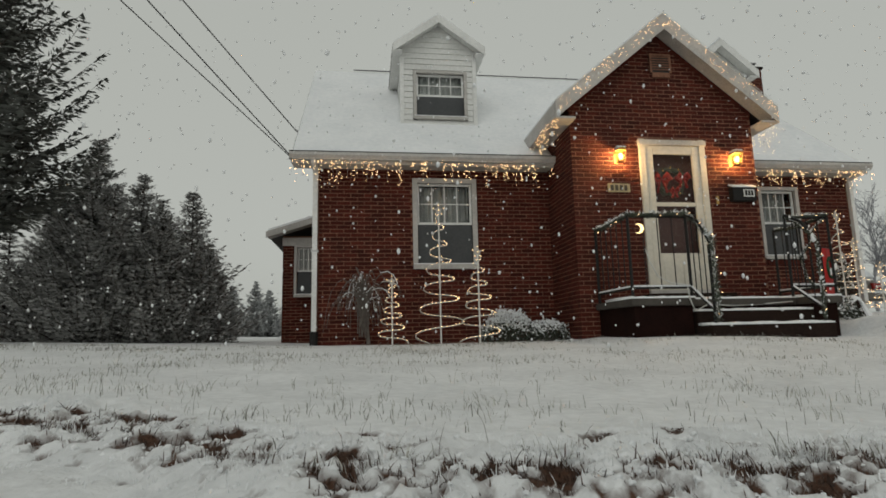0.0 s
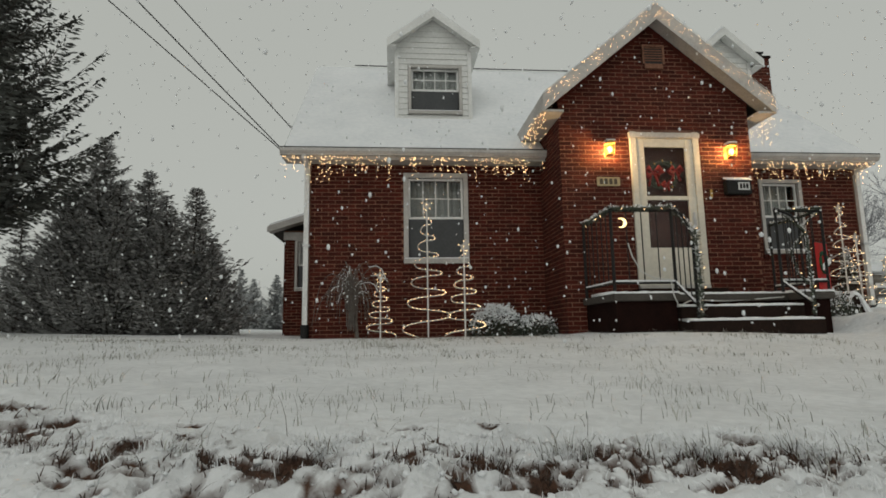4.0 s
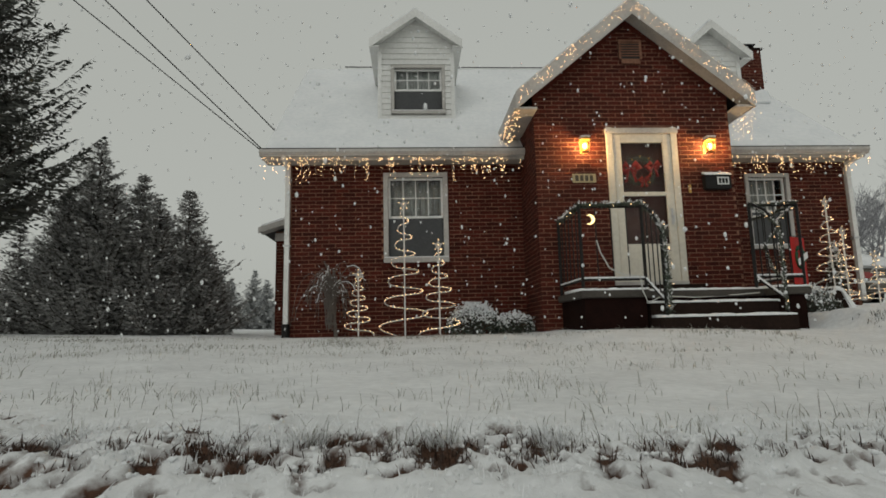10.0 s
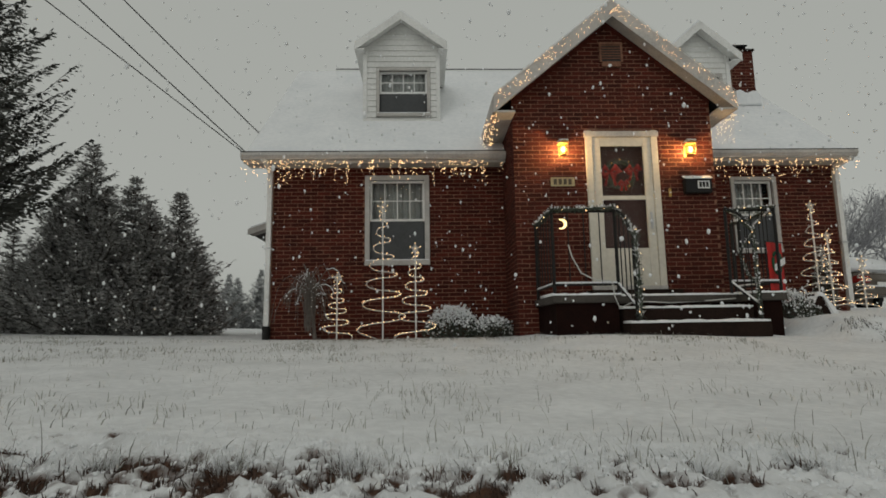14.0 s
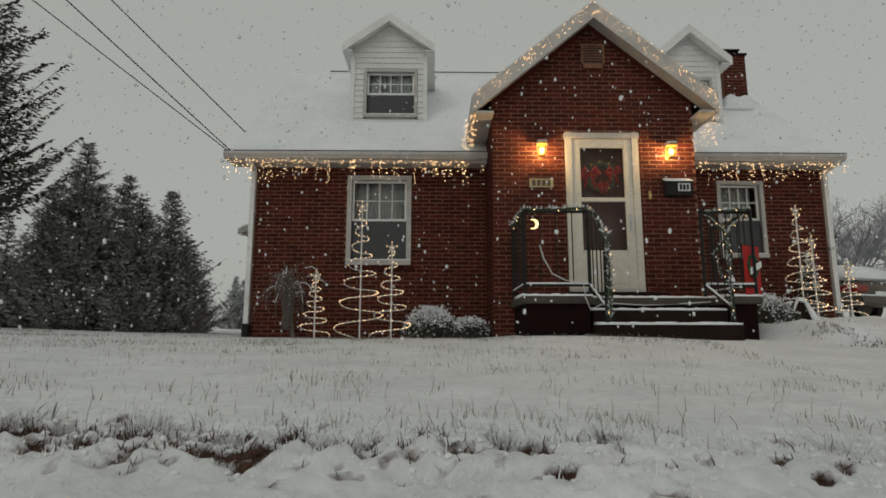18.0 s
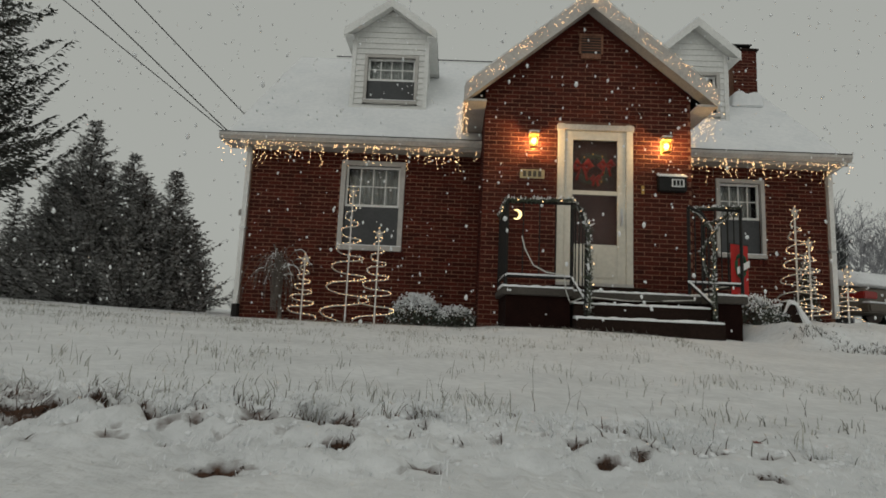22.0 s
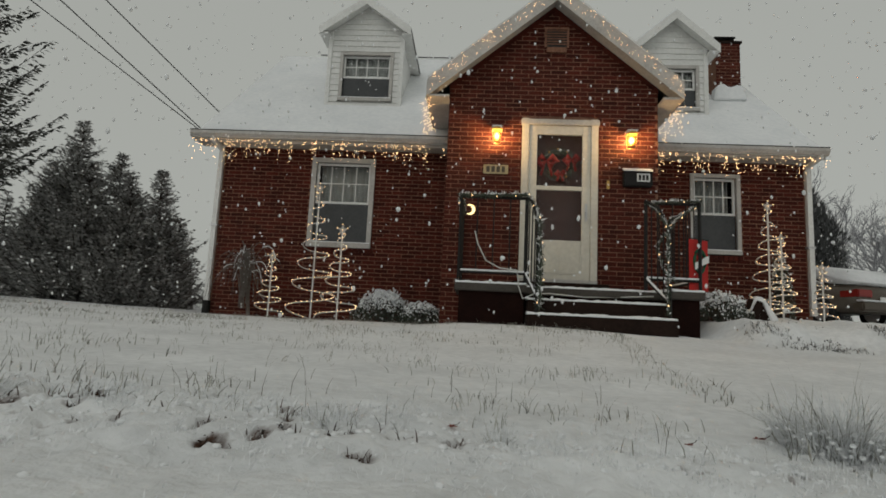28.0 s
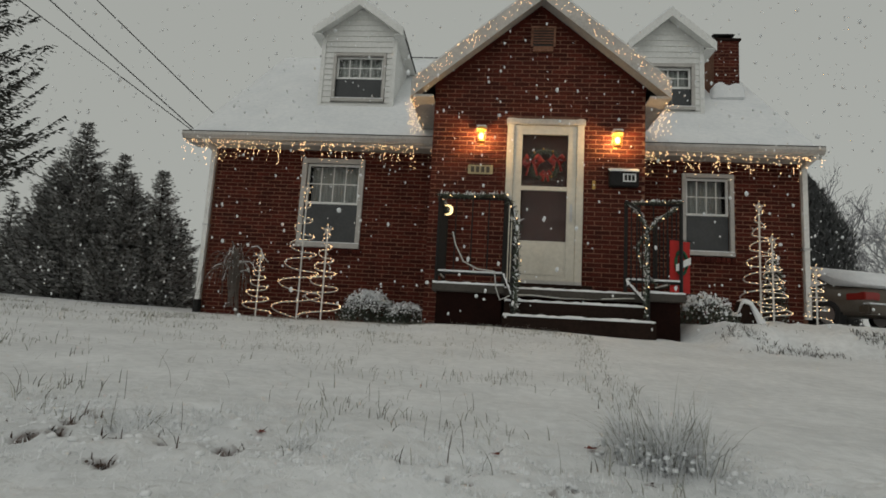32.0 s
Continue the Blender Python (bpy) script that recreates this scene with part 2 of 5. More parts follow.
def lawn(x, y):
    """The broad form of the ground: the street, a lawn rising gently to the house, a trodden walk, a bed beside the steps."""
    z = -0.305 - 0.03 * (min(0.5, max(-5.5, x)) + 3.0) * (1 - smooth(-6.5, -3.0, y))
    z += 0.15 * smooth(-7.6, -2.4, y) + 0.06 * smooth(-4.2, -0.5, y) + 0.15 * smooth(0, 14, y)
    z += 0.033 * min(6.0, max(0.0, -x - 5.0)) * smooth(-7.0, -2.0, y)
    bed = smooth(1.45, 1.8, x + 0.1 * n3(y * 2, 4)) * smooth(-3.2, -2.7, y + 0.2 * n3(x * 1.5, 8))
    z += 0.24 * bed - 0.035 * smooth(0.0, 1.2, x) * smooth(-6.5, -3.5, y) + 0.10 * smooth(1.9, 3.2, x) * smooth(-1.8, -0.4, y)
    z += 0.12 * smooth(4.0, 6.2, x) * smooth(-1.0, 3.0, y)
    z += 0.05 * smooth(-1.9, -1.2, x) * (1 - smooth(1.2, 1.7, x)) * smooth(-4.2, -2.7, y)
    return z


def ground(x, y):
    return lawn(x, y) + 0.02 * n3(x * 0.7, y * 0.7)


# places along the bank where earth and dead leaves lie bare: x, y, half width
BARE = ((-5.15, -6.67, 0.08), (-4.83, -6.97, 0.047), (-4.53, -7.27, 0.035), (-4.4, -7.17, 0.061), (-4.17, -7.49, 0.088), (-4.02, -7.5, 0.04), (-3.85, -7.3, 0.034),
        (-3.71, -7.5, 0.072), (-3.83, -7.61, 0.03), (-3.66, -7.6, 0.04), (-3.5, -7.56, 0.054), (-3.25, -7.54, 0.067), (-3.14, -7.33, 0.032), (-5.4, -6.56, 0.055),
        (-4.5, -7.0, 0.05), (-3.9, -7.1, 0.04), (-3.49, -7.39, 0.07), (-3.67, -7.1, 0.025), (-3.06, -7.49, 0.029), (-2.76, -7.55, 0.058), (-2.48, -7.5, 0.025),
        (-2.15, -7.44, 0.05), (-1.95, -7.4, 0.035), (-1.73, -7.2, 0.02), (-2.25, -7.72, 0.04), (-2.1, -7.6, 0.022), (-1.93, -7.7, 0.022), (-1.58, -7.6, 0.024),
        (-1.36, -7.52, 0.028), (-1.25, -7.5, 0.024), (-1.48, -7.53, 0.026), (-1.3, -7.62, 0.024), (-0.31, -7.36, 0.016))


def bare_at(x, y):
    """How far the snow is gone: above 0 it is bare. Ragged by two sizes of noise."""
    e = y - lip_y(x)
    if not (-5.8 < x < -0.2 and -0.5 < e < 0.7):
        return -1.0
    best = 0.3 - 1.3 * abs(e + 0.02 - 0.08 * n3(x * 1.1, 7)) / 0.2 - 0.95 * smooth(-3.1, -1.6, x)
    for px, py, rx in BARE:
        q = 1.0 - ((x - px) / (1.4 * rx)) ** 2 - ((y - py) / rx) ** 2
        best = max(best, q)
    return max(-1.0, min(1.0, 0.6 * best + 0.05 - 0.2 * smooth(-2.4, -1.4, x) + 1.0 * n3(x * 12, y * 15, 12) + 1.1 * n3(x * 26, y * 30, 3)))


def puff(x, y, z):
    """Rounded cushions between sharp little valleys, as snow lies on grass."""
    return 0.5 - abs(n3(x, y, z)) * 1.6


def ground_fine(x, y):
    z = ground(x, y)
    near = 1 - smooth(-6.0, -1.5, y)
    z += near * (0.014 * n3(x * 2.3, y * 2.3, 3) + 0.008 * n3(x * 9, y * 9, 5))
    e = y - lip_y(x)
    fade = 1 - 0.5 * smooth(-2.2, -0.8, x)
    z -= fade * 0.035 * (1 - smooth(-0.3, -0.06, e))
    rough = fade * smooth(-0.4, -0.12, e) * (1 - smooth(0.15, 0.6, e))
    if rough > 0:
        wx, wy = x + 0.03 * n3(x * 6, y * 6, 1), y + 0.03 * n3(x * 6, y * 6, 4)
        z += rough * (0.022 * n3(x * 5, y * 5, 9) + 0.03 * puff(wx * 9, wy * 9, 2) + 0.016 * puff(wx * 21, wy * 21, 6))
        bare = smooth(-0.25, 0.35, bare_at(x, y))
        z += bare * (-0.015 + 0.008 * n3(x * 40, y * 40, 2))
    if abs(x - 2.6) < 2.2 and -3.4 < y < -0.6:
        z += (0.05 * n3(x * 4, y * 4, 7) + 0.035 * puff(x * 7, y * 7, 3)) * smooth(1.4, 1.8, x)
    return z


def spread(lo, hi, fine_lo, fine_hi, fine, grow=1.18, grow_down=1.18):
    mid = list(np.arange(fine_lo, fine_hi, fine))
    up, s, x = [], fine, mid[-1]
    while x < hi:
        s *= grow
        x += s
        up.append(x)
    down, s, x = [], fine, mid[0]
    while x > lo:
        s *= grow_down
        x -= s
        down.append(x)
    return down[::-1] + mid + up


gx = spread(-900, 900, -5.5, 0.4, 0.0135, 1.05, 1.06)
gy = spread(-900, 900, -7.85, -6.95, 0.0115, 1.03, 1.25)
gv = [(x, y, ground_fine(x, y)) for y in gy for x in gx]
nx = len(gx)
gf = [(j * nx + i, j * nx + i + 1, (j + 1) * nx + i + 1, (j + 1) * nx + i) for j in range(len(gy) - 1) for i in range(nx - 1)]


def snowy_ground():
    """Snow, with bare earth and leaf litter showing through in ragged patches along the low bank."""
    m = mat("snowy_lawn", (0.77, 0.78, 0.79), 0.8, var=(0.60, 0.61, 0.62), scale=2.2, bump=0.6, bump_scale=45, spec=0.2)
    n, l = m.node_tree.nodes, m.node_tree.links
    p = n["Principled BSDF"]
    geo = n.new("ShaderNodeNewGeometry")
    crumb = n.new("ShaderNodeTexNoise")
    crumb.inputs["Scale"].default_value, crumb.inputs["Detail"].default_value = 55, 6
    l.new(geo.outputs["Position"], crumb.inputs["Vector"])
    gone = n.new("ShaderNodeAttribute")
    gone.attribute_name = "bare"
    ragged = n.new("ShaderNodeMath")
    ragged.operation = "MULTIPLY_ADD"
    ragged.inputs[1].default_value = 0.9
    l.new(crumb.outputs["Fac"], ragged.inputs[0])
    l.new(gone.outputs["Fac"], ragged.inputs[2])
    mask = ragged.outputs[0]
    ramp = n.new("ShaderNodeMapRange")
    ramp.inputs["From Min"].default_value, ramp.inputs["From Max"].default_value = 0.18, 0.86
    l.new(mask, ramp.inputs["Value"])
    earth = n.new("ShaderNodeMix")
    earth.data_type = "RGBA"
    earth.inputs["A"].default_value, earth.inputs["B"].default_value = (0.018, 0.010, 0.008, 1), (0.12, 0.06, 0.036, 1)
    l.new(crumb.outputs["Fac"], earth.inputs["Factor"])
    mix = n.new("ShaderNodeMix")
    mix.data_type = "RGBA"
    was = p.inputs["Base Color"].links[0].from_socket
    l.new(was, mix.inputs["A"])
    l.new(earth.outputs["Result"], mix.inputs["B"])
    l.new(ramp.outputs["Result"], mix.inputs["Factor"])
    l.new(mix.outputs["Result"], p.inputs["Base Color"])
    return m


GROUNDMAT = snowy_ground()
ground_ob = data_part("ground", gv, gf, GROUNDMAT)
tagged(ground_ob, "snow-covered lawn sloping up to the house", "ground", kind="structure")
ground_ob.data.shade_smooth()
ground_ob.data.attributes.new("bare", "FLOAT", "POINT").data.foreach_set("value", [bare_at(v_[0], v_[1]) for v_ in gv])

# ---- the house ----
XL, XR, YB = -5.24, 3.92, 6.7
ZB, ZW = -0.4, 2.62
BX0, BX1, BY = -1.55, 1.33, -1.08
BXM = (BX0 + BX1) / 2
BZS, BZA = 3.26, 4.45
RY, RZ = 3.2, 5.76
EY, EZ = -0.34, 2.72
SLOPE = (RZ - EZ) / (RY - EY)
house = thing("house", "small red brick house with snow-covered roofs and white dormers", "house", (0, 2, 0))
house.location = (0, 0, 0)


def roof_z(y):
    return EZ + (y - EY) * SLOPE if y < RY else RZ - (y - RY) * SLOPE


W1 = (-3.765, -2.745, 1.035, 2.48)
W2 = (2.16, 2.915, 1.15, 2.435)
DOOR = (-0.5, 0.5, 0.56, 2.795)


def wall_with_holes(x0, x1, z0, z1, y0, y1, holes, apex=None):
    """A wall along x of true thickness as one closed shell, open where the holes are, with a gable up to apex if one is given."""
    bm = bmesh.new()
    xs = sorted({x0, x1, *[h[0] for h in holes], *[h[1] for h in holes], *([apex[0]] if apex else [])})
    zs = sorted({z0, z1, *[h[2] for h in holes], *[h[3] for h in holes]})
    made = {}

    def at(x, y, z):
        if (x, y, z) not in made:
            made[(x, y, z)] = bm.verts.new((x, y, z))
        return made[(x, y, z)]

    loops = []
    for a, b in zip(xs, xs[1:]):
        for c, d in zip(zs, zs[1:]):
            if not any(h[0] < (a + b) / 2 < h[1] and h[2] < (c + d) / 2 < h[3] for h in holes):
                loops.append([(a, c), (b, c), (b, d), (a, d)])
    if apex:
        loops += [[(a, z1), (b, z1), apex] for a, b in zip(xs, xs[1:])]
    edges = {}
    for k in loops:
        bm.faces.new([at(p[0], y0, p[1]) for p in k])
        bm.faces.new([at(p[0], y1, p[1]) for p in k[::-1]])
        for p, q in zip(k, k[1:] + k[:1]):
            edges[frozenset((p, q))] = edges.get(frozenset((p, q)), 0) + 1
    for e, n in edges.items():
        if n == 1:
            p, q = tuple(e)
            bm.faces.new([at(p[0], y0, p[1]), at(q[0], y0, q[1]), at(q[0], y1, q[1]), at(p[0], y1, p[1])])
    bmesh.ops.recalc_face_normals(bm, faces=bm.faces)
    return bm


wall_left = part("wall", wall_with_holes(XL, BX0 + 0.1, ZB, ZW, 0, 0.25, [W1]), MORTAR, house, "dark red brick front wall")
wall_right = part("wall", wall_with_holes(BX1 - 0.1, XR, ZB, ZW, 0, 0.25, [W2]), MORTAR, house, "dark red brick front wall")
part("wall", prism([(0.25, ZB), (YB, ZB), (YB, ZW), (RY, RZ - 0.12), (0.25, ZW)], "x", XL, XL + 0.2), MORTAR, house)
part("wall", prism([(0.25, ZB), (YB, ZB), (YB, ZW), (RY, RZ - 0.12), (0.25, ZW)], "x", XR - 0.2, XR), MORTAR, house)
part("wall", box(XL + 0.2, XR - 0.2, YB - 0.2, YB, ZB, ZW), MORTAR, house)
bm = wall_with_holes(BX0, BX1, ZB, BZS, BY, BY + 0.22, [DOOR], (BXM, BZA))
wall_bay = part("wall", bm, MORTAR, house, "lamp-lit red brick gable wall round the door")
wall_bay_left = part("wall", box(BX0, BX0 + 0.2, BY + 0.22, -0.002, ZB, BZS), MORTAR, house)
wall_bay_right = part("wall", box(BX1 - 0.2, BX1, BY + 0.22, -0.002, ZB, BZS), MORTAR, house)
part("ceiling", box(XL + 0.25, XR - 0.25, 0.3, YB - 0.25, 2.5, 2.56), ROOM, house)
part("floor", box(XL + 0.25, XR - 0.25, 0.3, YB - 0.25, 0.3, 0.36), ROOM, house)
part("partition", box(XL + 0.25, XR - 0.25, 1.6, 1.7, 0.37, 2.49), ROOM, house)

# main roof with its snow
t = 0.12
part("roof", prism([(EY, EZ - t), (RY, RZ - t), (2 * RY - EY, EZ - t), (2 * RY - EY, EZ), (RY, RZ), (EY, EZ)], "x", XL - 0.34, XR + 0.08), SHINGLE, house, "dark shingled gable roof")
s = 0.06
part("snow", prism([(EY + 0.03, EZ + 0.03), (RY, RZ + 0.004), (2 * RY - EY, EZ + 0.004), (2 * RY - EY, EZ + s), (RY, RZ + s), (EY + 0.05, EZ + s + 0.015)], "x", XL - 0.33, XR + 0.07, 0.012), SNOW, house, "smooth snow lying on the roof")
for x0, x1 in ((XL - 0.34, BX0 - 0.012), (BX1 + 0.012, XR + 0.08)):
    part("soffit", box(x0, x1, EY + 0.02, 0.0, ZW - 0.005, ZW + 0.02), TRIM, house)
    part("fascia", box(x0, x1, EY - 0.005, EY + 0.018, ZW - 0.03, EZ - 0.002), TRIM, house)
    part("gutter", prism([(EY - 0.12, 2.735), (EY - 0.125, 2.69), (EY - 0.09, 2.635), (EY - 0.008, 2.63), (EY - 0.008, 2.735), (EY - 0.018, 2.735), (EY - 0.02, 2.65), (EY - 0.085, 2.655), (EY - 0.11, 2.695), (EY - 0.108, 2.735)], "x", x0 - 0.02, x1), TRIM, house, "white metal gutter along the eave")

    part("drip_edge", tube([(x0 - 0.02, EY - 0.116, 2.742), (x1, EY - 0.116, 2.742)], 0.009, 6), IRON, house, "dark edge strip along the gutter")

# bay roof
R0, R1, RF = BX0 - 0.30, BX1 + 0.26, BY - 0.26
bslope = (BZA - BZS) / (BXM - BX0)


def bay_z(x):
    return BZA + 0.22 - abs(x - BXM) * bslope


back = 1.55
part("roof", prism([(R0, bay_z(R0) - 0.14), (BXM, bay_z(BXM) - 0.14), (R1, bay_z(R1) - 0.14), (R1, bay_z(R1)), (BXM, bay_z(BXM)), (R0, bay_z(R0))], "y", RF, back), SHINGLE, house)
part("snow", prism([(R0 + 0.02, bay_z(R0) + 0.01), (BXM, bay_z(BXM) + 0.004), (R1 - 0.02, bay_z(R1) + 0.01), (R1 - 0.03, bay_z(R1) + 0.075), (BXM, bay_z(BXM) + 0.07), (R0 + 0.03, bay_z(R0) + 0.075)], "y", RF + 0.01, back, 0.012), SNOW, house, "snow on the gable roof")
for xa, xb in ((R0, BXM), (BXM, R1)):
    part("rake_board", prism([(xa, bay_z(xa) - 0.24), (xb, bay_z(xb) - 0.24), (xb, bay_z(xb) + 0.01), (xa, bay_z(xa) + 0.01)], "y", RF - 0.03, RF - 0.002), TRIM, house, "weathered white rake board")
    part("frieze", prism([(xa + (0.29 if xa == R0 else 0), bay_z(xa + (0.29 if xa == R0 else 0)) - 0.26), (xb - (0.25 if xb == R1 else 0), bay_z(xb - (0.25 if xb == R1 else 0)) - 0.26), (xb - (0.25 if xb == R1 else 0), bay_z(xb - (0.25 if xb == R1 else 0)) - 0.172), (xa + (0.29 if xa == R0 else 0), bay_z(xa + (0.29 if xa == R0 else 0)) - 0.172)], "y", BY - 0.004, BY + 0.1), BRICK, house)
    part("soffit", prism([(xa, bay_z(xa) - 0.17), (xb, bay_z(xb) - 0.17), (xb, bay_z(xb) - 0.142), (xa, bay_z(xa) - 0.142)], "y", RF, BY), TRIM, house)
for xa, xb in ((R0, BX0), (BX1, R1)):
    zz = min(bay_z(xa), bay_z(xb)) - 0.2
    part("soffit", box(xa, xb, RF, 0.35, zz - 0.03, zz), TRIM, house)
    xo = xa if xa < 0 else xb
    part("fascia", box(xo - 0.012, xo + 0.012, RF, 0.4, zz - 0.03, zz + 0.19), TRIM, house)

# ---- windows ----
def sash_window(parent, x0, x1, z0, z1, y, depth, casing, rows=2, cols=4, name="window", direct=False):
    """A double-hung window: casing, sill, two sashes, muntins in the upper one, panes, a curtain behind. Its front faces -y."""
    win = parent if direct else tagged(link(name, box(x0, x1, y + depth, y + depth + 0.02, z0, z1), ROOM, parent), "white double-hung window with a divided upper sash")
    c = casing
    for b in ((x0 - c, x0, z0 - c, z1 + c), (x1, x1 + c, z0 - c, z1 + c), (x0, x1, z1, z1 + c)):
        part("casing", box(b[0], b[1], y - 0.025, y + 0.03, b[2], b[3], 0.004), TRIM, win)
    part("sill", box(x0 - c, x1 + c, y - 0.05, y + 0.03, z0 - c, z0, 0.006), TRIM, win)
    part("snow", box(x0 - c + 0.01, x1 + c - 0.01, y - 0.045, y + 0.02, z0 + 0.001, z0 + 0.016, 0.006), SNOW, win)
    zm = (z0 + z1) / 2
    r = 0.035
    for lo, hi, yy, lab in ((zm - 0.01, z1, y + 0.045, "upper"), (z0 + 0.017, zm + 0.02, y + 0.075, "lower")):
        part("sash", boxes((x0, x0 + r, yy, yy + 0.03, lo, hi), (x1 - r, x1, yy, yy + 0.03, lo, hi), (x0 + r, x1 - r, yy, yy + 0.03, lo, lo + r), (x0 + r, x1 - r, yy, yy + 0.03, hi - r, hi)), WHITE, win)
        pane = part("pane", box(x0 + r, x1 - r, yy + 0.012, yy + 0.016, lo + r, hi - r), GLASS, win)
        pane.visible_shadow = False
        if lab == "lower" and rows == 2:
            part("screen", box(x0 + 0.004, x1 - 0.004, y + 0.048, y + 0.051, lo, hi - r), SCREEN, win, "grey insect screen over the lower sash")
        if lab == "upper":
            for i in range(1, cols):
                xx = x0 + r + (x1 - x0 - 2 * r) * i / cols
                part("muntin", box(xx - 0.008, xx + 0.008, yy + 0.004, yy + 0.011, lo + r, hi - r), WHITE, win)
            for j in range(1, rows):
                zz = lo + r + (hi - lo - 2 * r) * j / rows
                part("muntin", box(x0 + r, x1 - r, yy + 0.002, yy + 0.010, zz - 0.008, zz + 0.008), WHITE, win)
            w = x1 - x0 - 0.04
            k = 28
            poly = [(x0 + 0.02 + w * i / k, y + depth - 0.05 + 0.012 * math.sin(i * 1.9)) for i in range(k + 1)]
            poly += [(px, py + 0.004) for px, py in poly[::-1]]
            part("curtain", prism(poly, "z", lo + 0.02, hi), CURTAIN, win)
    return win


cs = 0.075
sash_window(house, W1[0] + cs, W1[1] - cs, W1[2] + cs, W1[3] - cs, 0.0, 0.3, cs)
sash_window(house, W2[0] + cs * 0.8, W2[1] - cs * 0.8, W2[2] + cs, W2[3] - cs, 0.0, 0.3, cs * 0.8)


# ---- dormers ----
def dormer(xc, half, yf, zb, zs, za, wx0, wx1, wz0, wz1):
    """A gabled dormer with lap siding, a window in front, its own little roof with snow. It runs back into the main roof."""
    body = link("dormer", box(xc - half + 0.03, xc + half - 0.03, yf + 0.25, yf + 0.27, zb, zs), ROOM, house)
    tagged(body, "white clapboard dormer with a snowy gable roof")
    yb = lambda z: EY + (z - EZ) / SLOPE + 0.25
    # lap siding in front, board by board, and on the cheeks
    sl = (za - zs) / half * 0.86
    z = zb
    while z < za - 0.1:
        h = 0.105
        w = min(half, max(0.02, (za - 0.05 - z) / sl))
        for a, b in ((xc - w, xc + w),):
            spans = [(a, b)]
            if z + h > wz0 - 0.05 and z < wz1 + 0.05:
                spans = [(a, wx0 - 0.06), (wx1 + 0.06, b)]
            for p, q in spans:
                if q - p > 0.03:
                    part("clapboard", prism([(yf + 0.02, z), (yf + 0.02, z + h), (yf + 0.006, z + h), (yf - 0.012, z + 0.004), (yf - 0.012, z)], "x", p, q), SIDING, body)
        z += h
    part("gable_panel", prism([(xc - half, zs - 0.05), (xc + half, zs - 0.05), (xc + half, za - 0.02 - half * sl), (xc, za - 0.02), (xc - half, za - 0.02 - half * sl)], "y", yf + 0.022, yf + 0.04), SIDING, body)
    for sx in (-1, 1):
        xa, xb = sorted((xc + sx * half, xc + sx * (half - 0.04)))
        part("cheek", prism([(yf + 0.021, zb), (yb(zs), zs), (yf + 0.021, zs)], "x", xa, xb), SIDING, body)
        part("corner_board", box(xc + sx * half - 0.035, xc + sx * half + 0.035, yf - 0.03, yf + 0.035, zb, zs), WHITE, body)
    eave = 0.17
    zr = lambda x: za + 0.04 - abs(x - xc) * sl
    a, b = xc - half - eave, xc + half + eave
    yend = EY + (za - EZ) / SLOPE + 0.6
    part("dormer_roof", prism([(a, zr(a) - 0.07), (xc, zr(xc) - 0.07), (b, zr(b) - 0.07), (b, zr(b)), (xc, zr(xc)), (a, zr(a))], "y", yf - 0.2, yend), SHINGLE, body)
    part("dormer_snow", prism([(a + 0.01, zr(a) + 0.004), (xc, zr(xc) + 0.003), (b - 0.01, zr(b) + 0.004), (b - 0.02, zr(b) + 0.05), (xc, zr(xc) + 0.05), (a + 0.02, zr(a) + 0.05)], "y", yf - 0.19, yend, 0.008), SNOW, body)
    for p, q in ((a, xc), (xc, b)):
        part("rake_board", prism([(p, zr(p) - 0.15), (q, zr(q) - 0.15), (q, zr(q) + 0.006), (p, zr(p) + 0.006)], "y", yf - 0.225, yf - 0.201), WHITE, body)
        part("soffit", prism([(p, zr(p) - 0.1), (q, zr(q) - 0.1), (q, zr(q) - 0.072), (p, zr(p) - 0.072)], "y", yf - 0.2, yf - 0.012), WHITE, body)
    for p, q in ((a, xc - half), (xc + half, b)):
        zz = min(zr(p), zr(q)) - 0.1
        part("soffit", box(p, q, yf - 0.2, yb(zz) + 0.1, zz - 0.02, zz), WHITE, body)
    sash_window(body, wx0, wx1, wz0, wz1, yf - 0.005, 0.2, 0.055, direct=True)
    part("apron", box(xc - half - 0.03, xc + half + 0.03, yf - 0.05, yf + 0.02, zb - 0.02, zb + 0.05, 0.006), WHITE, body)
    return body


dormer(-3.205, 0.65, 0.78, 3.66, 5.08, 5.62, -3.60, -2.75, 3.83, 4.64)
dormer(2.2, 0.55, 0.78, 3.64, 4.90, 5.45, 1.83, 2.58, 3.80, 4.52)

# thin dark tube added in place of the bare ridge showing above the snow
part("ridge_line", tube([(-4.75, RY - 0.05, RZ + 0.075), (-1.2, RY - 0.05, RZ + 0.07), (BX1 + 0.4, RY - 0.05, RZ + 0.07)], 0.012, 6), CABLE, house)

# chimney
CX, CT = 3.17, 5.32
chim = part("chimney", box(CX, CX + 0.44, 1.35, 1.9, 3.9, CT), MORTAR, house, "dark red brick chimney with a metal cap")
part("cap", boxes((CX - 0.03, CX + 0.47, 1.32, 1.93, CT, CT + 0.04)), CONCRETE, chim)
part("flue", boxes((CX + 0.04, CX + 0.07, 1.45, 1.75, CT + 0.04, CT + 0.15), (CX + 0.35, CX + 0.38, 1.45, 1.75, CT + 0.04, CT + 0.15), (CX + 0.02, CX + 0.4, 1.42, 1.78, CT + 0.15, CT + 0.175)), IRON, chim)
part("snow", prism([(3.11, 4.2), (3.69, 4.2), (3.66, 4.42), (3.55, 4.5), (3.39, 4.44), (3.27, 4.52), (3.15, 4.46)], "y", 1.28, 1.5, 0.02), SNOW, chim)

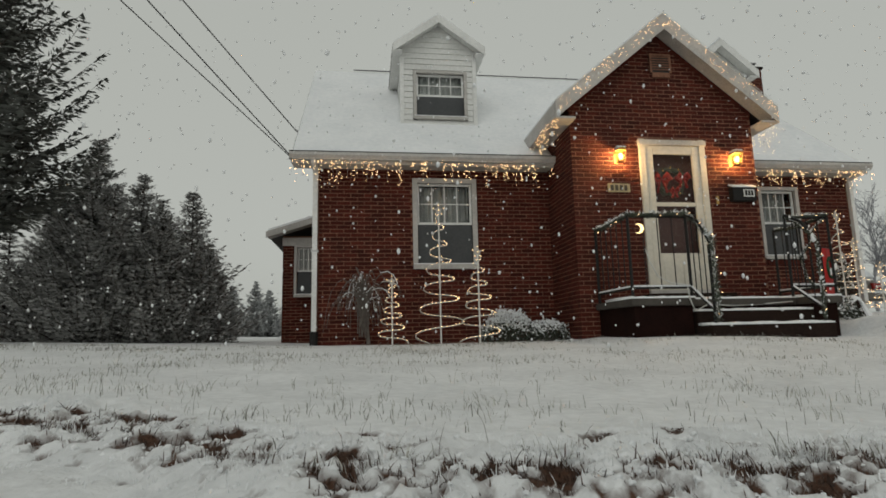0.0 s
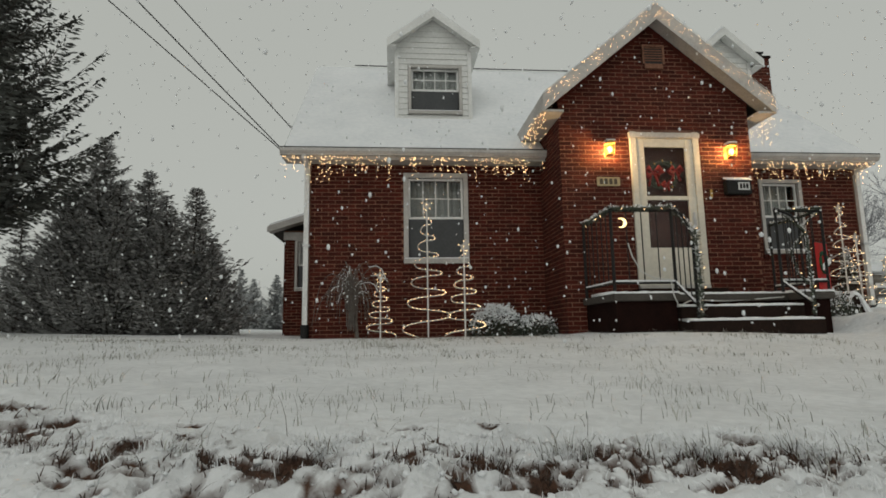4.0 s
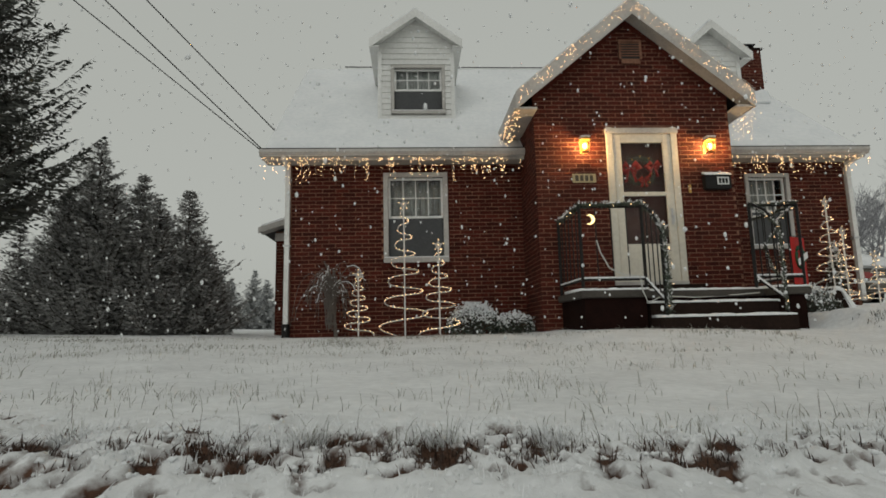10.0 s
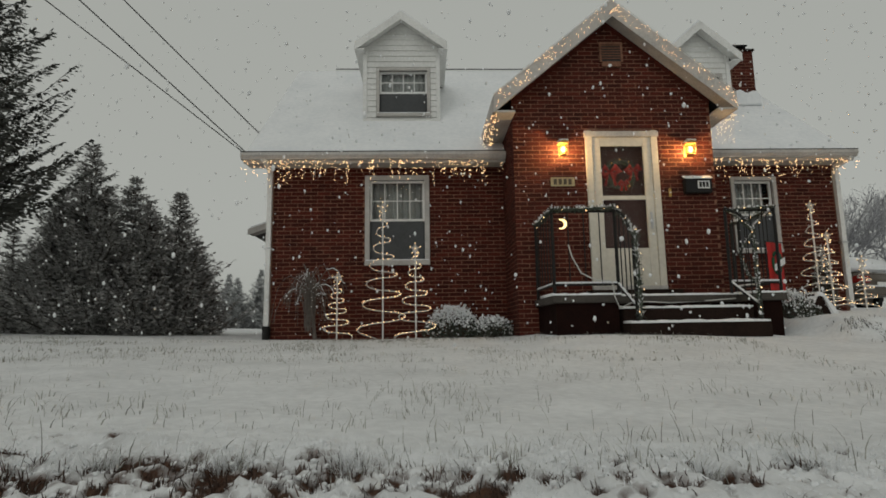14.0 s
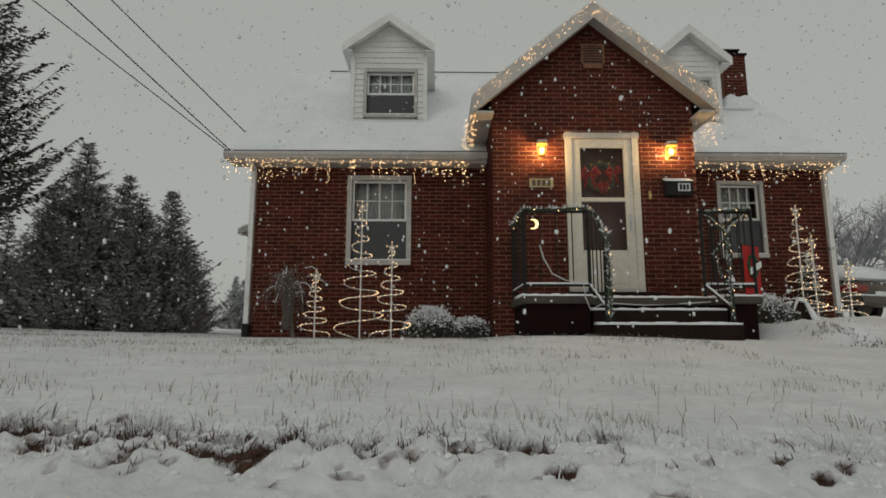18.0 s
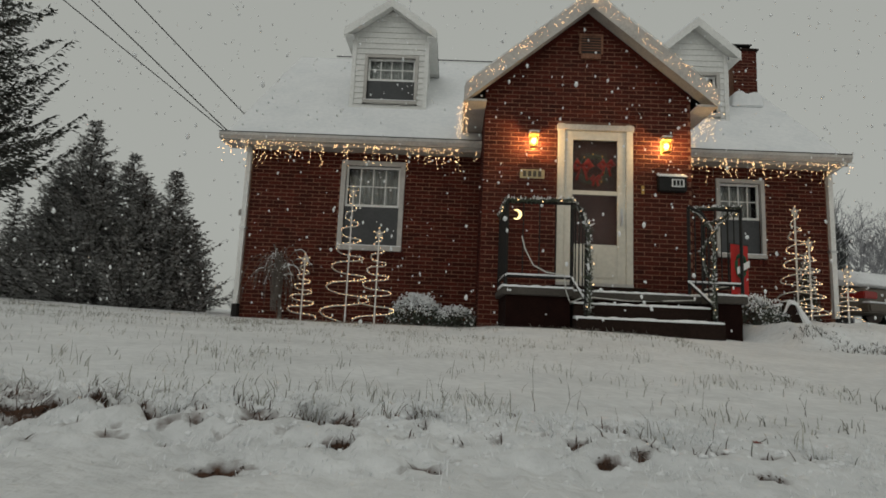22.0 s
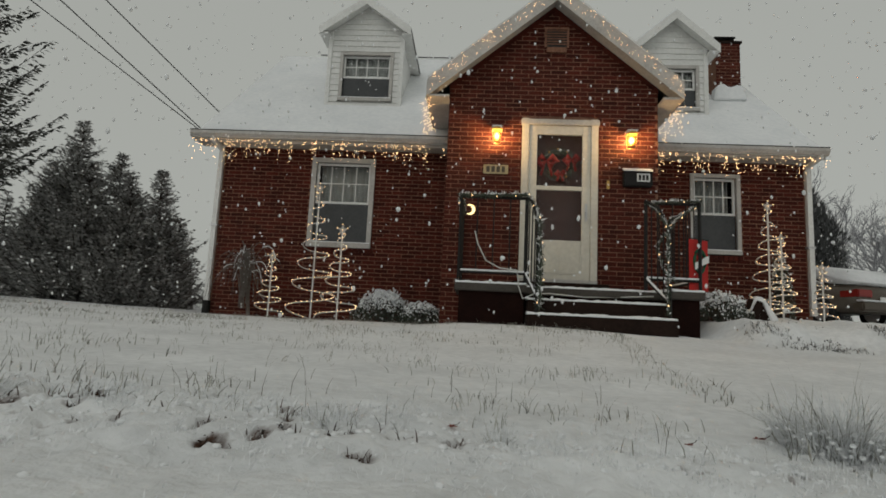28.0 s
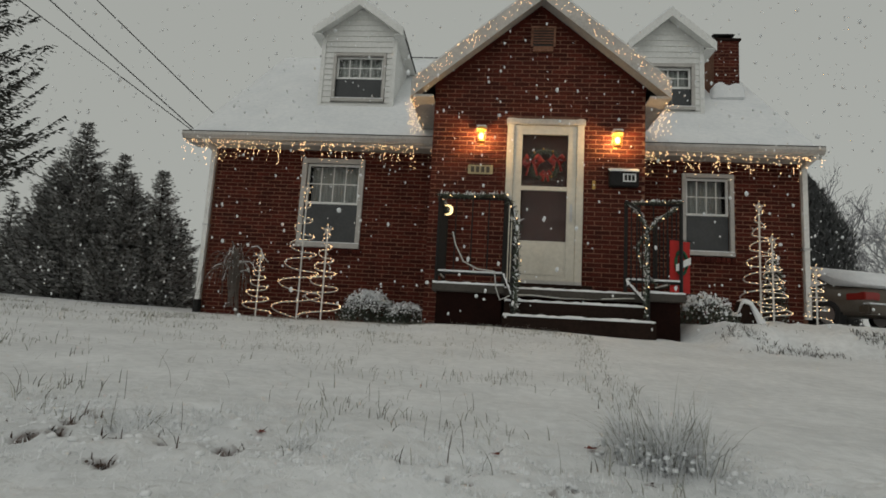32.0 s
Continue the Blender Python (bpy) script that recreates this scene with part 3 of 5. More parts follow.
# rear wing at the left
wing = part("wing", boxes((-6.15, XL - 0.002, 3.0, 6.5, ZB, 2.1)), MORTAR, house, "low brick side wing set back from the front")
part("wing_roof", prism([(-6.42, 2.06), (XL - 0.003, 2.44), (XL - 0.003, 2.52), (-6.42, 2.14)], "y", 2.72, 6.7), SHINGLE, wing)
part("wing_snow", prism([(-6.41, 2.146), (XL - 0.003, 2.524), (XL - 0.003, 2.58), (-6.40, 2.2)], "y", 2.73, 6.69, 0.01), SNOW, wing)
part("wing_fascia", prism([(-6.44, 2.02), (XL - 0.003, 2.40), (XL - 0.003, 2.52), (-6.44, 2.14)], "y", 2.69, 2.717), TRIM, wing)
part("wing_frieze", box(-6.16, XL - 0.003, 2.96, 2.998, 1.9, 2.06), TRIM, wing)
part("wing_soffit", prism([(-6.42, 2.035), (XL - 0.003, 2.415), (XL - 0.003, 2.438), (-6.42, 2.058)], "y", 2.72, 3.0), TRIM, wing)
# dark sheet added before the solid wall in place of an unlit room
part("unlit_room_sheet", box(-5.86, -5.42, 2.986, 2.994, 0.9, 1.85), ROOM, wing)
sash_window(wing, -5.86, -5.42, 0.9, 1.85, 2.885, 0.1, 0.05, direct=True)

# downspouts at both corners
for xx, zlo in ((XL - 0.01, 0.08), (XR - 0.02, 0.3)):
    sp = part("downspout", boxes((xx - 0.036, xx + 0.036, -0.085, -0.02, zlo, 2.5)), WHITE, house, "white metal downspout at the wall's corner")
    part("elbow", tube([(xx, -0.05, 2.47), (xx, -0.07, 2.56), (xx, EY - 0.05, 2.62), (xx, EY - 0.06, 2.66)], 0.045, 8), WHITE, sp)
    part("strap", boxes((xx - 0.055, xx + 0.055, -0.092, -0.015, 1.3, 1.33)), STEEL, sp)
    if xx < 0:
        part("standpipe", tube([(xx, -0.05, -0.2), (xx, -0.05, 0.12)], 0.06, 10), IRON, sp)

# gable vent
vent = part("vent", box(-0.235, 0.085, BY - 0.03, BY + 0.02, 3.87, 4.15, 0.004), SHINGLE, house, "dark louvred gable vent")
for i in range(6):
    z = 3.90 + i * 0.04
    part("slat", prism([(BY - 0.031, z + 0.025), (BY - 0.05, z), (BY - 0.047, z - 0.003), (BY - 0.031, z + 0.018)], "x", -0.21, 0.06), MORTAR, vent)
part("vent_frame", boxes((-0.245, -0.215, BY - 0.05, BY - 0.031, 3.86, 4.16), (0.065, 0.095, BY - 0.05, BY - 0.031, 3.86, 4.16), (-0.215, 0.065, BY - 0.05, BY - 0.031, 4.13, 4.16), (-0.215, 0.065, BY - 0.05, BY - 0.031, 3.86, 3.785)), MORTAR, vent)

# ---- the door ----
d0, d1, dz0, dz1 = DOOR
door = link("door", box(d0 + 0.08, d1 - 0.08, BY + 0.14, BY + 0.18, dz0 + 0.03, dz1 - 0.1), mat("dark_inner_door", (0.06, 0.02, 0.015), 0.6, var=(0.04, 0.014, 0.011), scale=6), house)
tagged(door, "white storm door with two dark panes over a dark inner door")
part("casing", box(d0 - 0.02, d0 + 0.075, BY - 0.035, BY + 0.06, dz0, dz1 + 0.02, 0.006), DOORWHITE, door)
part("casing", box(d1 - 0.075, d1 + 0.02, BY - 0.035, BY + 0.06, dz0, dz1 + 0.02, 0.006), DOORWHITE, door)
part("head_casing", box(d0 - 0.035, d1 + 0.035, BY - 0.05, BY + 0.06, dz1 - 0.075, dz1 + 0.005, 0.006), TRIM, door)
part("threshold", box(d0 - 0.02, d1 + 0.02, BY - 0.05, BY + 0.2, dz0 - 0.04, dz0 + 0.02, 0.005), TRIM, door)
a, b, zl, zh = d0 + 0.077, d1 - 0.077, dz0 + 0.022, dz1 - 0.078
st, pz, mz = 0.115, 1.11, 1.83
part("stile", box(a, a + st, BY - 0.02, BY + 0.02, zl, zh, 0.005), DOORWHITE, door)
part("stile", box(b - st, b, BY - 0.02, BY + 0.02, zl, zh, 0.005), DOORWHITE, door)
part("rail", box(a + st, b - st, BY - 0.018, BY + 0.018, zh - 0.13, zh, 0.004), DOORWHITE, door)
part("rail", box(a + st, b - st, BY - 0.018, BY + 0.018, mz - 0.03, mz + 0.03, 0.004), DOORWHITE, door)
part("kick_panel", box(a + st, b - st, BY - 0.016, BY + 0.016, zl, pz, 0.004), DOORWHITE, door)
for xa, xb in ((a + st + 0.03, -0.02), (0.02, b - st - 0.03)):
    part("raised_panel", box(xa, xb, BY - 0.026, BY - 0.014, zl + 0.07, pz - 0.12, 0.006), DOORWHITE, door)
for lo, hi in ((pz, mz - 0.03), (mz + 0.03, zh - 0.13)):
    pane = part("pane", box(a + st, b - st, BY - 0.002, BY + 0.002, lo, hi), GLASS, door)
    pane.visible_shadow = False
handle = part("handle", box(b - 0.075, b - 0.045, BY - 0.04, BY - 0.021, 1.38, 1.62, 0.006), STEEL, door, "small steel door handle")
part("lever", tube([(b - 0.06, BY - 0.045, 1.5), (b - 0.06, BY - 0.075, 1.5), (b - 0.06, BY - 0.075, 1.42)], 0.009, 8), STEEL, handle)

# wreath with red bows between the two doors
wreath = thing("wreath", "green Christmas wreath with red bows hung on the inner door", "wreath", (0, BY + 0.09, 2.2))
rw = random.Random(3)
wv, wf = [], []
for i in range(420):
    an = rw.uniform(0, 2 * math.pi)
    rr = 0.19 + rw.uniform(-0.055, 0.055)
    p = Vector((rr * math.cos(an), rw.uniform(-0.03, 0.03), rr * math.sin(an)))
    q = p + Vector((rw.uniform(-0.05, 0.05), rw.uniform(-0.03, 0.01), rw.uniform(-0.05, 0.05)))
    w = Vector((rw.uniform(-1, 1), 0, rw.uniform(-1, 1))).normalized() * 0.008
    k = len(wv)
    wv += [p + w, p - w, q]
    wf.append((k, k + 1, k + 2))
data_part("foliage", wv, wf, LEAF, wreath, kind="stuff")
part("ring", tube([(0.19 * math.cos(i * 0.2618), 0, 0.19 * math.sin(i * 0.2618)) for i in range(25)], 0.03, 6), LEAF, wreath)
for bx, bz, sc in ((-0.17, 0.02, 1.55), (0.17, 0.05, 1.2), (0.02, -0.15, 0.8)):
    bow = bmesh.new()
    for sx in (-1, 1):
        add_tube(bow, [(bx, -0.05, bz), (bx + sx * 0.05 * sc, -0.07, bz + 0.045 * sc), (bx + sx * 0.085 * sc, -0.05, bz), (bx + sx * 0.05 * sc, -0.045, bz - 0.035 * sc), (bx, -0.05, bz)], [0.012, 0.03 * sc, 0.035 * sc, 0.03 * sc, 0.012], 8)
        add_tube(bow, [(bx, -0.05, bz), (bx + sx * 0.03 * sc, -0.055, bz - 0.06 * sc), (bx + sx * 0.05 * sc, -0.05, bz - 0.13 * sc)], [0.008, 0.016, 0.02], 6)
    part("bow", bow, BOWRED, wreath, "red ribbon bow", True)
bulbs_part([(-0.02, -0.06, 0.2), (0.11, -0.06, 0.17), (0.13, -0.06, -0.06), (0.1, -0.06, -0.19), (-0.14, -0.06, 0.15)], 0.016, BRASS, wreath, "bauble")


# ---- wall lamps ----
def lantern(x, z):
    """A small brass wall lantern: back plate, arm, snow-topped roof, four glass sides, glowing bulb."""
    y = BY - 0.15
    lamp = thing("wall_lamp", "lit brass wall lantern with snow on its top", "lamp", (x, y, z), "lanterns beside the door")
    part("back_plate", box(-0.035, 0.035, 0.165, 0.184, -0.09, 0.11, 0.005), BRASS, lamp)
    part("arm", tube([(0, 0.17, 0.1), (0, 0.08, 0.15), (0, 0, 0.13)], 0.009, 8), BRASS, lamp)
    lo, hi = 0.055, 0.072
    for sx in (-1, 1):
        for sy in (-1, 1):
            part("post", tube([(sx * lo, sy * lo, -0.1), (sx * hi, sy * hi, 0.08)], 0.005, 6), BRASS, lamp)
    part("base", box(-0.06, 0.06, -0.06, 0.06, -0.115, -0.098, 0.004), BRASS, lamp)
    part("roof", prism([(-0.09, 0.08), (0.09, 0.08), (0.04, 0.125), (-0.04, 0.125)], "y", -0.085, 0.085, 0.004), BRASS, lamp)
    part("snow", box(-0.085, 0.085, -0.08, 0.08, 0.126, 0.15, 0.01), SNOW, lamp)
    bulb = bmesh.new()
    bmesh.ops.create_uvsphere(bulb, u_segments=16, v_segments=10, radius=0.04, matrix=Matrix.Translation((0, 0, -0.01)) @ Matrix.Diagonal((1, 1, 1.4, 1)))
    part("bulb", bulb, LAMPGLOW, lamp, "glowing amber bulb", True).visible_shadow = False
    for sx, sy in ((0, -1), (-1, 0), (1, 0)):
        m, e = 0.058, 0.0015
        bm = box(-0.052, 0.052, -e, e, -0.094, 0.078) if sy else box(-e, e, -0.052, 0.052, -0.094, 0.078)
        g = part("pane", bm, LAMPPANE, lamp)
        g.location = (sx * m, sy * m, 0)
        g.visible_shadow = False
    lamp.scale = (0.82, 0.82, 0.86)
    lt = new("lamp_light", bpy.data.lights.new("lamp_light", "POINT"))
    lt.data.energy, lt.data.color, lt.data.shadow_soft_size = 27.0, (1.0, 0.6, 0.24), 0.04
    lt.location = (x, y - 0.01, z - 0.005)
    return lamp


LAMPPANE = glass("lamp_amber_glass", (1.0, 0.66, 0.3), 0.25)
lantern(-0.875, 2.505)
lantern(0.935, 2.495)

# number plate and letter box with plain bars for their figures
plate = thing("number_plate", "weathered brass house number plate screwed to the brick", "sign", (-0.87, BY - 0.02, 2.065))
part("plate", box(-0.17, 0.17, -0.006, 0.006, -0.065, 0.065, 0.004), mat("tarnished_brass", (0.5, 0.4, 0.22), 0.6, 0.1, var=(0.34, 0.26, 0.14), scale=18), plate)
for i in range(4):
    part("figure_bar", box(-0.13 + i * 0.07, -0.085 + i * 0.07, -0.011, -0.007, -0.04, 0.04), mat("figure_dark", (0.07, 0.05, 0.03), 0.6) if i == 0 else bpy.data.materials["figure_dark"], plate)
letter = thing("mailbox", "black metal wall mailbox with snow on its lid", "mailbox", (1.04, BY - 0.06, 1.99))
part("box_body", box(-0.19, 0.19, -0.045, 0.055, -0.115, 0.09, 0.01), IRON, letter)
part("lid", prism([(-0.06, 0.07), (0.058, 0.125), (0.058, 0.135), (-0.066, 0.08)], "x", -0.2, 0.2, 0.003), IRON, letter)
part("snow", prism([(-0.06, 0.082), (0.05, 0.134), (0.05, 0.155), (-0.055, 0.105)], "x", -0.195, 0.195, 0.006), SNOW, letter)
part("number_card", box(-0.02, 0.15, -0.052, -0.0465, -0.055, 0.055), WHITE, letter)
for i in range(3):
    part("figure_bar", box(0.0 + i * 0.048, 0.034 + i * 0.048, -0.056, -0.0525, -0.038, 0.038), IRON, letter)
bell = thing("doorbell", "small brass doorbell beside the door", "doorbell", (0.66, BY - 0.012, 1.9))
part("plate", box(-0.02, 0.02, -0.008, 0.006, -0.06, 0.06, 0.004), BRASS, bell)
part("button", tube([(0, -0.008, 0), (0, -0.016, 0)], 0.011, 10), WHITE, bell)

# ---- porch and steps ----
PORCHBASE = mat("dark_porch_block", (0.017, 0.0065, 0.0048), 0.9, var=(0.009, 0.004, 0.0032), scale=6, bump=0.4, spec=0.08)
SLAB = mat("weathered_slab", (0.075, 0.066, 0.056), 0.85, var=(0.045, 0.038, 0.032), scale=5, bump=0.3)
PX0, PX1, PY = -1.33, 1.5, -2.17
porch = thing("porch", "concrete front porch with two steps dusted with snow", "porch")
NX0, NX1, NY = -0.50, 1.08, -1.88
plan = [(PX0, BY - 0.003), (PX0, PY), (NX0, PY), (NX0, NY), (NX1, NY), (NX1, PY), (PX1, PY), (PX1, BY - 0.003)]
inner = [(PX0 + 0.05, BY - 0.004), (PX0 + 0.05, PY + 0.05), (NX0 - 0.03, PY + 0.05), (NX0 - 0.03, NY + 0.05), (NX1 + 0.03, NY + 0.05), (NX1 + 0.03, PY + 0.05), (PX1 - 0.05, PY + 0.05), (PX1 - 0.05, BY - 0.004)]
part("base", prism(inner, "z", -0.4, 0.31), PORCHBASE, porch, "dark block porch base")
part("slab", prism(plan, "z", 0.31, 0.40, 0.01), SLAB, porch)
part("sill_step", box(d0 - 0.12, d1 + 0.12, BY - 0.3, BY - 0.004, 0.401, 0.515, 0.01), CONCRETE, porch)
part("step", box(NX0 + 0.004, NX1 - 0.004, -2.17, NY - 0.002, -0.4, 0.235, 0.012), CONCRETE, porch)
part("step", box(NX0 - 0.02, NX1 + 0.02, -2.46, -2.172, -0.4, 0.06, 0.012), CONCRETE, porch)


def drift(x0, x1, y0, y1, z, h, parent, seed, ragged=0.035):
    """A thin ragged skin of snow on a ledge."""
    r = random.Random(seed)
    bm = bmesh.new()
    n = max(4, int((x1 - x0) / 0.05))
    rows = []
    for i in range(n + 1):
        x = x0 + (x1 - x0) * i / n
        f = y0 + r.uniform(-0.006, ragged)
        hh = h * r.uniform(0.65, 1.1)
        rows.append([bm.verts.new((x, f, z)), bm.verts.new((x, f + 0.006, z + hh * 0.8)), bm.verts.new((x, (f + y1) / 2, z + hh)), bm.verts.new((x, y1, z + hh * 0.9)), bm.verts.new((x, y1, z))])
    for p, q in zip(rows, rows[1:]):
        for k in range(4):
            bm.faces.new((p[k], p[k + 1], q[k + 1], q[k]))
    bm.faces.new(rows[0])
    bm.faces.new(rows[-1][::-1])
    bmesh.ops.recalc_face_normals(bm, faces=bm.faces)
    return part("snow", bm, SNOW, parent, "", True)


drift(PX0 + 0.005, NX0 - 0.004, PY + 0.004, BY - 0.32, 0.401, 0.035, porch, 1, 0.012)
drift(NX0, NX1, NY + 0.004, BY - 0.32, 0.401, 0.035, porch, 4, 0.012)
drift(NX1 + 0.004, PX1 - 0.01, PY + 0.004, BY - 0.32, 0.401, 0.035, porch, 5, 0.012)
drift(NX0 + 0.01, NX1 - 0.01, -2.166, NY - 0.01, 0.236, 0.034, porch, 2, 0.025)
drift(NX0 - 0.01, NX1 + 0.01, -2.455, -2.18, 0.061, 0.036, porch, 3, 0.025)


# ---- railings ----
def add_bar(bm, a, b, w=0.014):
    add_tube(bm, [a, b], w, 4)


def railing(x_wall, x_out, x_in, foot, label):
    """Iron porch railing: a side run back to the wall, a front run, a sloping run down the steps, with posts and balusters."""
    rail = thing("railing", label, "railing", (0, 0, 0), "porch railings")
    top, low, zf = 1.42, 0.53, 0.40
    yo = PY + 0.05
    knee = (x_in, yo, top + 0.03)
    end = (foot, -2.40, 1.04)
    for p in ((x_out, yo), (x_in, yo), (x_wall, BY - 0.06)):
        part("post", tube([(p[0], p[1], zf), (p[0], p[1], top + 0.02)], 0.022, 4), IRON, rail)
    part("newel", tube([(foot, -2.38, 0.06), (foot, -2.38, 1.02)], 0.022, 4), IRON, rail)
    for z in (top, low):
        part("side_rail", tube([(x_wall, BY - 0.06, z), (x_out, yo, z)], 0.017, 4), IRON, rail)
        part("front_rail", tube([(x_out, yo, z), (x_in, yo, z)], 0.017, 4), IRON, rail)
    part("sloping_rail", tube([knee, ((x_in + foot) / 2, -2.28, 1.33), end], 0.017, 4), IRON, rail)
    part("sloping_rail", tube([(x_in, yo, low), (foot, -2.38, 0.24)], 0.017, 4), IRON, rail)
    for i in range(1, 4):
        f = i / 4
        part("baluster", tube([(x_out + (x_in - x_out) * f, yo, low), (x_out + (x_in - x_out) * f, yo, top)], 0.008, 4), IRON, rail)
    for i in range(1, 6):
        f = i / 6
        part("baluster", tube([(x_wall + (x_out - x_wall) * f, BY - 0.06 + (yo - BY + 0.06) * f, low), (x_wall + (x_out - x_wall) * f, BY - 0.06 + (yo - BY + 0.06) * f, top)], 0.008, 4), IRON, rail)
    for i in range(1, 4):
        f = i / 4
        part("baluster", tube([(x_in + (foot - x_in) * f, yo + (-2.38 - yo) * f, low - 0.26 * f), (x_in + (foot - x_in) * f, yo + (-2.38 - yo) * f, top + 0.03 - 0.36 * f)], 0.008, 4), IRON, rail)
    sn = bmesh.new()
    add_tube(sn, [(x_wall, BY - 0.06, low + 0.022), (x_out, yo, low + 0.022), (x_in, yo, low + 0.022)], 0.013, 6)
    add_tube(sn, [(x_in, yo, low + 0.02), (foot, -2.38, 0.262)], 0.014, 6)
    part("snow", sn, SNOW, rail)
    return rail


railing(-1.29, -1.29, -0.52, -0.41, "black iron porch railing wound with a lit garland")
railing(1.46, 1.46, 0.85, 1.03, "black iron porch railing beside the red flag")


# ---- garlands ----
def garland(path, label, seed, thick=0.058, bulbs_every=0.22):
    """A tinsel-needle garland along a path, dusted with snow and set with small lamps."""
    r = random.Random(seed)
    pts = []
    for a, b in zip(path, path[1:]):
        a, b = Vector(a), Vector(b)
        n = max(2, int((b - a).length / 0.012))
        pts += [a.lerp(b, i / n) for i in range(n)]
    g = thing("garland", label, "garland", (0, 0, 0), "garlands on the railings")
    part("core", tube([p + Vector((r.uniform(-1, 1), r.uniform(-1, 1), r.uniform(-1, 1))) * 0.008 for p in pts[::3]], thick * 0.28, 5), LEAF, g)
    fv, ff, sv, sf, lights = [], [], [], [], []
    for i, p in enumerate(pts):
        bulge = thick * (1 + 0.5 * n3(i * 0.09, seed))
        for k in range(7):
            d = Vector((r.gauss(0, 1), r.gauss(0, 1), r.gauss(0, 1))).normalized()
            q = p + d * bulge * r.uniform(0.6, 1.15)
            w = d.cross(Vector((r.gauss(0, 1), r.gauss(0, 1), r.gauss(0, 1)))).normalized() * 0.0045
            up = d.z > 0.3 and r.random() < 0.65
            v_, f_ = (sv, sf) if up else (fv, ff)
            c = len(v_)
            ww = w * (1.8 if up else 1.2)
            v_ += [p + ww, p - ww, q - ww * 0.6, q + ww * 0.6]
            f_.append((c, c + 1, c + 2, c + 3))
        if i % int(bulbs_every / 0.012) == 3:
            lights.append(p + Vector((r.uniform(-1, 1), -1, r.uniform(-1.2, 0.6))).normalized() * thick * 1.05)
    data_part("needles", fv, ff, LEAF, g, kind="stuff")
    data_part("snow", sv, sf, SNOW, g, kind="stuff")
    bulbs_part(lights, 0.006, BULB, g)
    return g


garland([(-1.29, BY - 0.08, 1.43), (-1.30, -1.6, 1.42), (-1.29, -2.13, 1.44), (-0.85, -2.14, 1.445), (-0.52, -2.13, 1.47), (-0.46, -2.22, 1.34), (-0.4, -2.42, 1.10), (-0.385, -2.42, 0.7), (-0.385, -2.42, 0.12)], "snow-dusted green garland with small lamps on the railing", 11)
garland([(1.46, BY - 0.1, 1.43), (1.46, -1.6, 1.40), (1.46, -2.13, 1.46), (1.15, -2.14, 1.44), (0.86, -2.13, 1.42), (0.94, -2.2, 1.34), (1.0, -2.42, 1.10), (1.0, -2.42, 0.7), (1.0, -2.42, 0.12)], "thin snow-dusted garland with small lamps on the far railing", 12, 0.038)
garland([(1.46, -2.08, 1.42), (1.2, -2.12, 1.24), (1.05, -2.3, 1.08), (0.95, -2.2, 0.9), (1.05, -2.15, 0.62), (1.2, -2.12, 0.5)], "loose end of garland drooping over the railing", 13, 0.03)

# paler cords hanging on the porch
cord = thing("power_cord", "white extension cord looped along the porch edge", "cord")
part("run", tube([(-1.12, -2.19, 1.0), (-1.08, -2.19, 0.85), (-0.98, -2.19, 0.66), (-0.82, -2.19, 0.58), (-0.62, -2.20, 0.56), (-0.6, -2.20, 0.38), (-0.55, -2.21, 0.24), (-0.42, -2.23, 0.3), (-0.2, -1.92, 0.33), (0.2, -1.87, 0.31), (0.6, -1.87, 0.325), (1.0, -1.92, 0.35)], 0.008, 6), PALECABLE, cord)

moon = thing("moon_light", "small glowing crescent moon ornament on the railing", "ornament", (-1.19, -2.2, 1.25))
poly = [(0.062 * math.cos(a), 0.062 * math.sin(a)) for a in np.linspace(-2.0, 2.0, 15)] + [(0.05 * math.cos(a) - 0.022, 0.05 * math.sin(a)) for a in np.linspace(1.9, -1.9, 13)]
part("crescent", prism(poly, "y", -0.012, 0.012, 0.003), glow("moon_glow", (1.0, 0.8, 0.4), 1.6), moon)
part("clip", tube([(-0.06, 0, 0.0), (-0.1, 0.03, 0.02)], 0.005, 6), IRON, moon)

# ---- garden flag ----
flag = thing("garden_flag", "red garden flag with a white stripe and green wreath", "flag", (1.47, -2.05, 0.73))
flag.rotation_euler = (0, 0, radians(25))
part("pole", tube([(-0.16, 0.0, -0.33), (-0.16, 0, 0.3), (0.16, 0, 0.3)], 0.007, 6), IRON, flag)


def cloth(x0, x1, z0, z1, off, material, name, skew=0.0):
    bm = bmesh.new()
    rows = []
    for i in range(9):
        f = i / 8
        x = x0 + (x1 - x0) * f
        wy = 0.006 * math.sin(x * 26)
        rows.append([bm.verts.new((x, wy + off + s_, z + skew * (f - 0.5))) for s_ in (0, 0.003) for z in (z0, z1)])
    for p, q in zip(rows, rows[1:]):
        for i, j in ((0, 1), (1, 3), (3, 2), (2, 0)):
            bm.faces.new((p[i], p[j], q[j], q[i]))
    bm.faces.new((rows[0][0], rows[0][1], rows[0][3], rows[0][2]))
    bm.faces.new((rows[-1][2], rows[-1][3], rows[-1][1], rows[-1][0]))
    bmesh.ops.recalc_face_normals(bm, faces=bm.faces)
    return part(name, bm, material, flag)


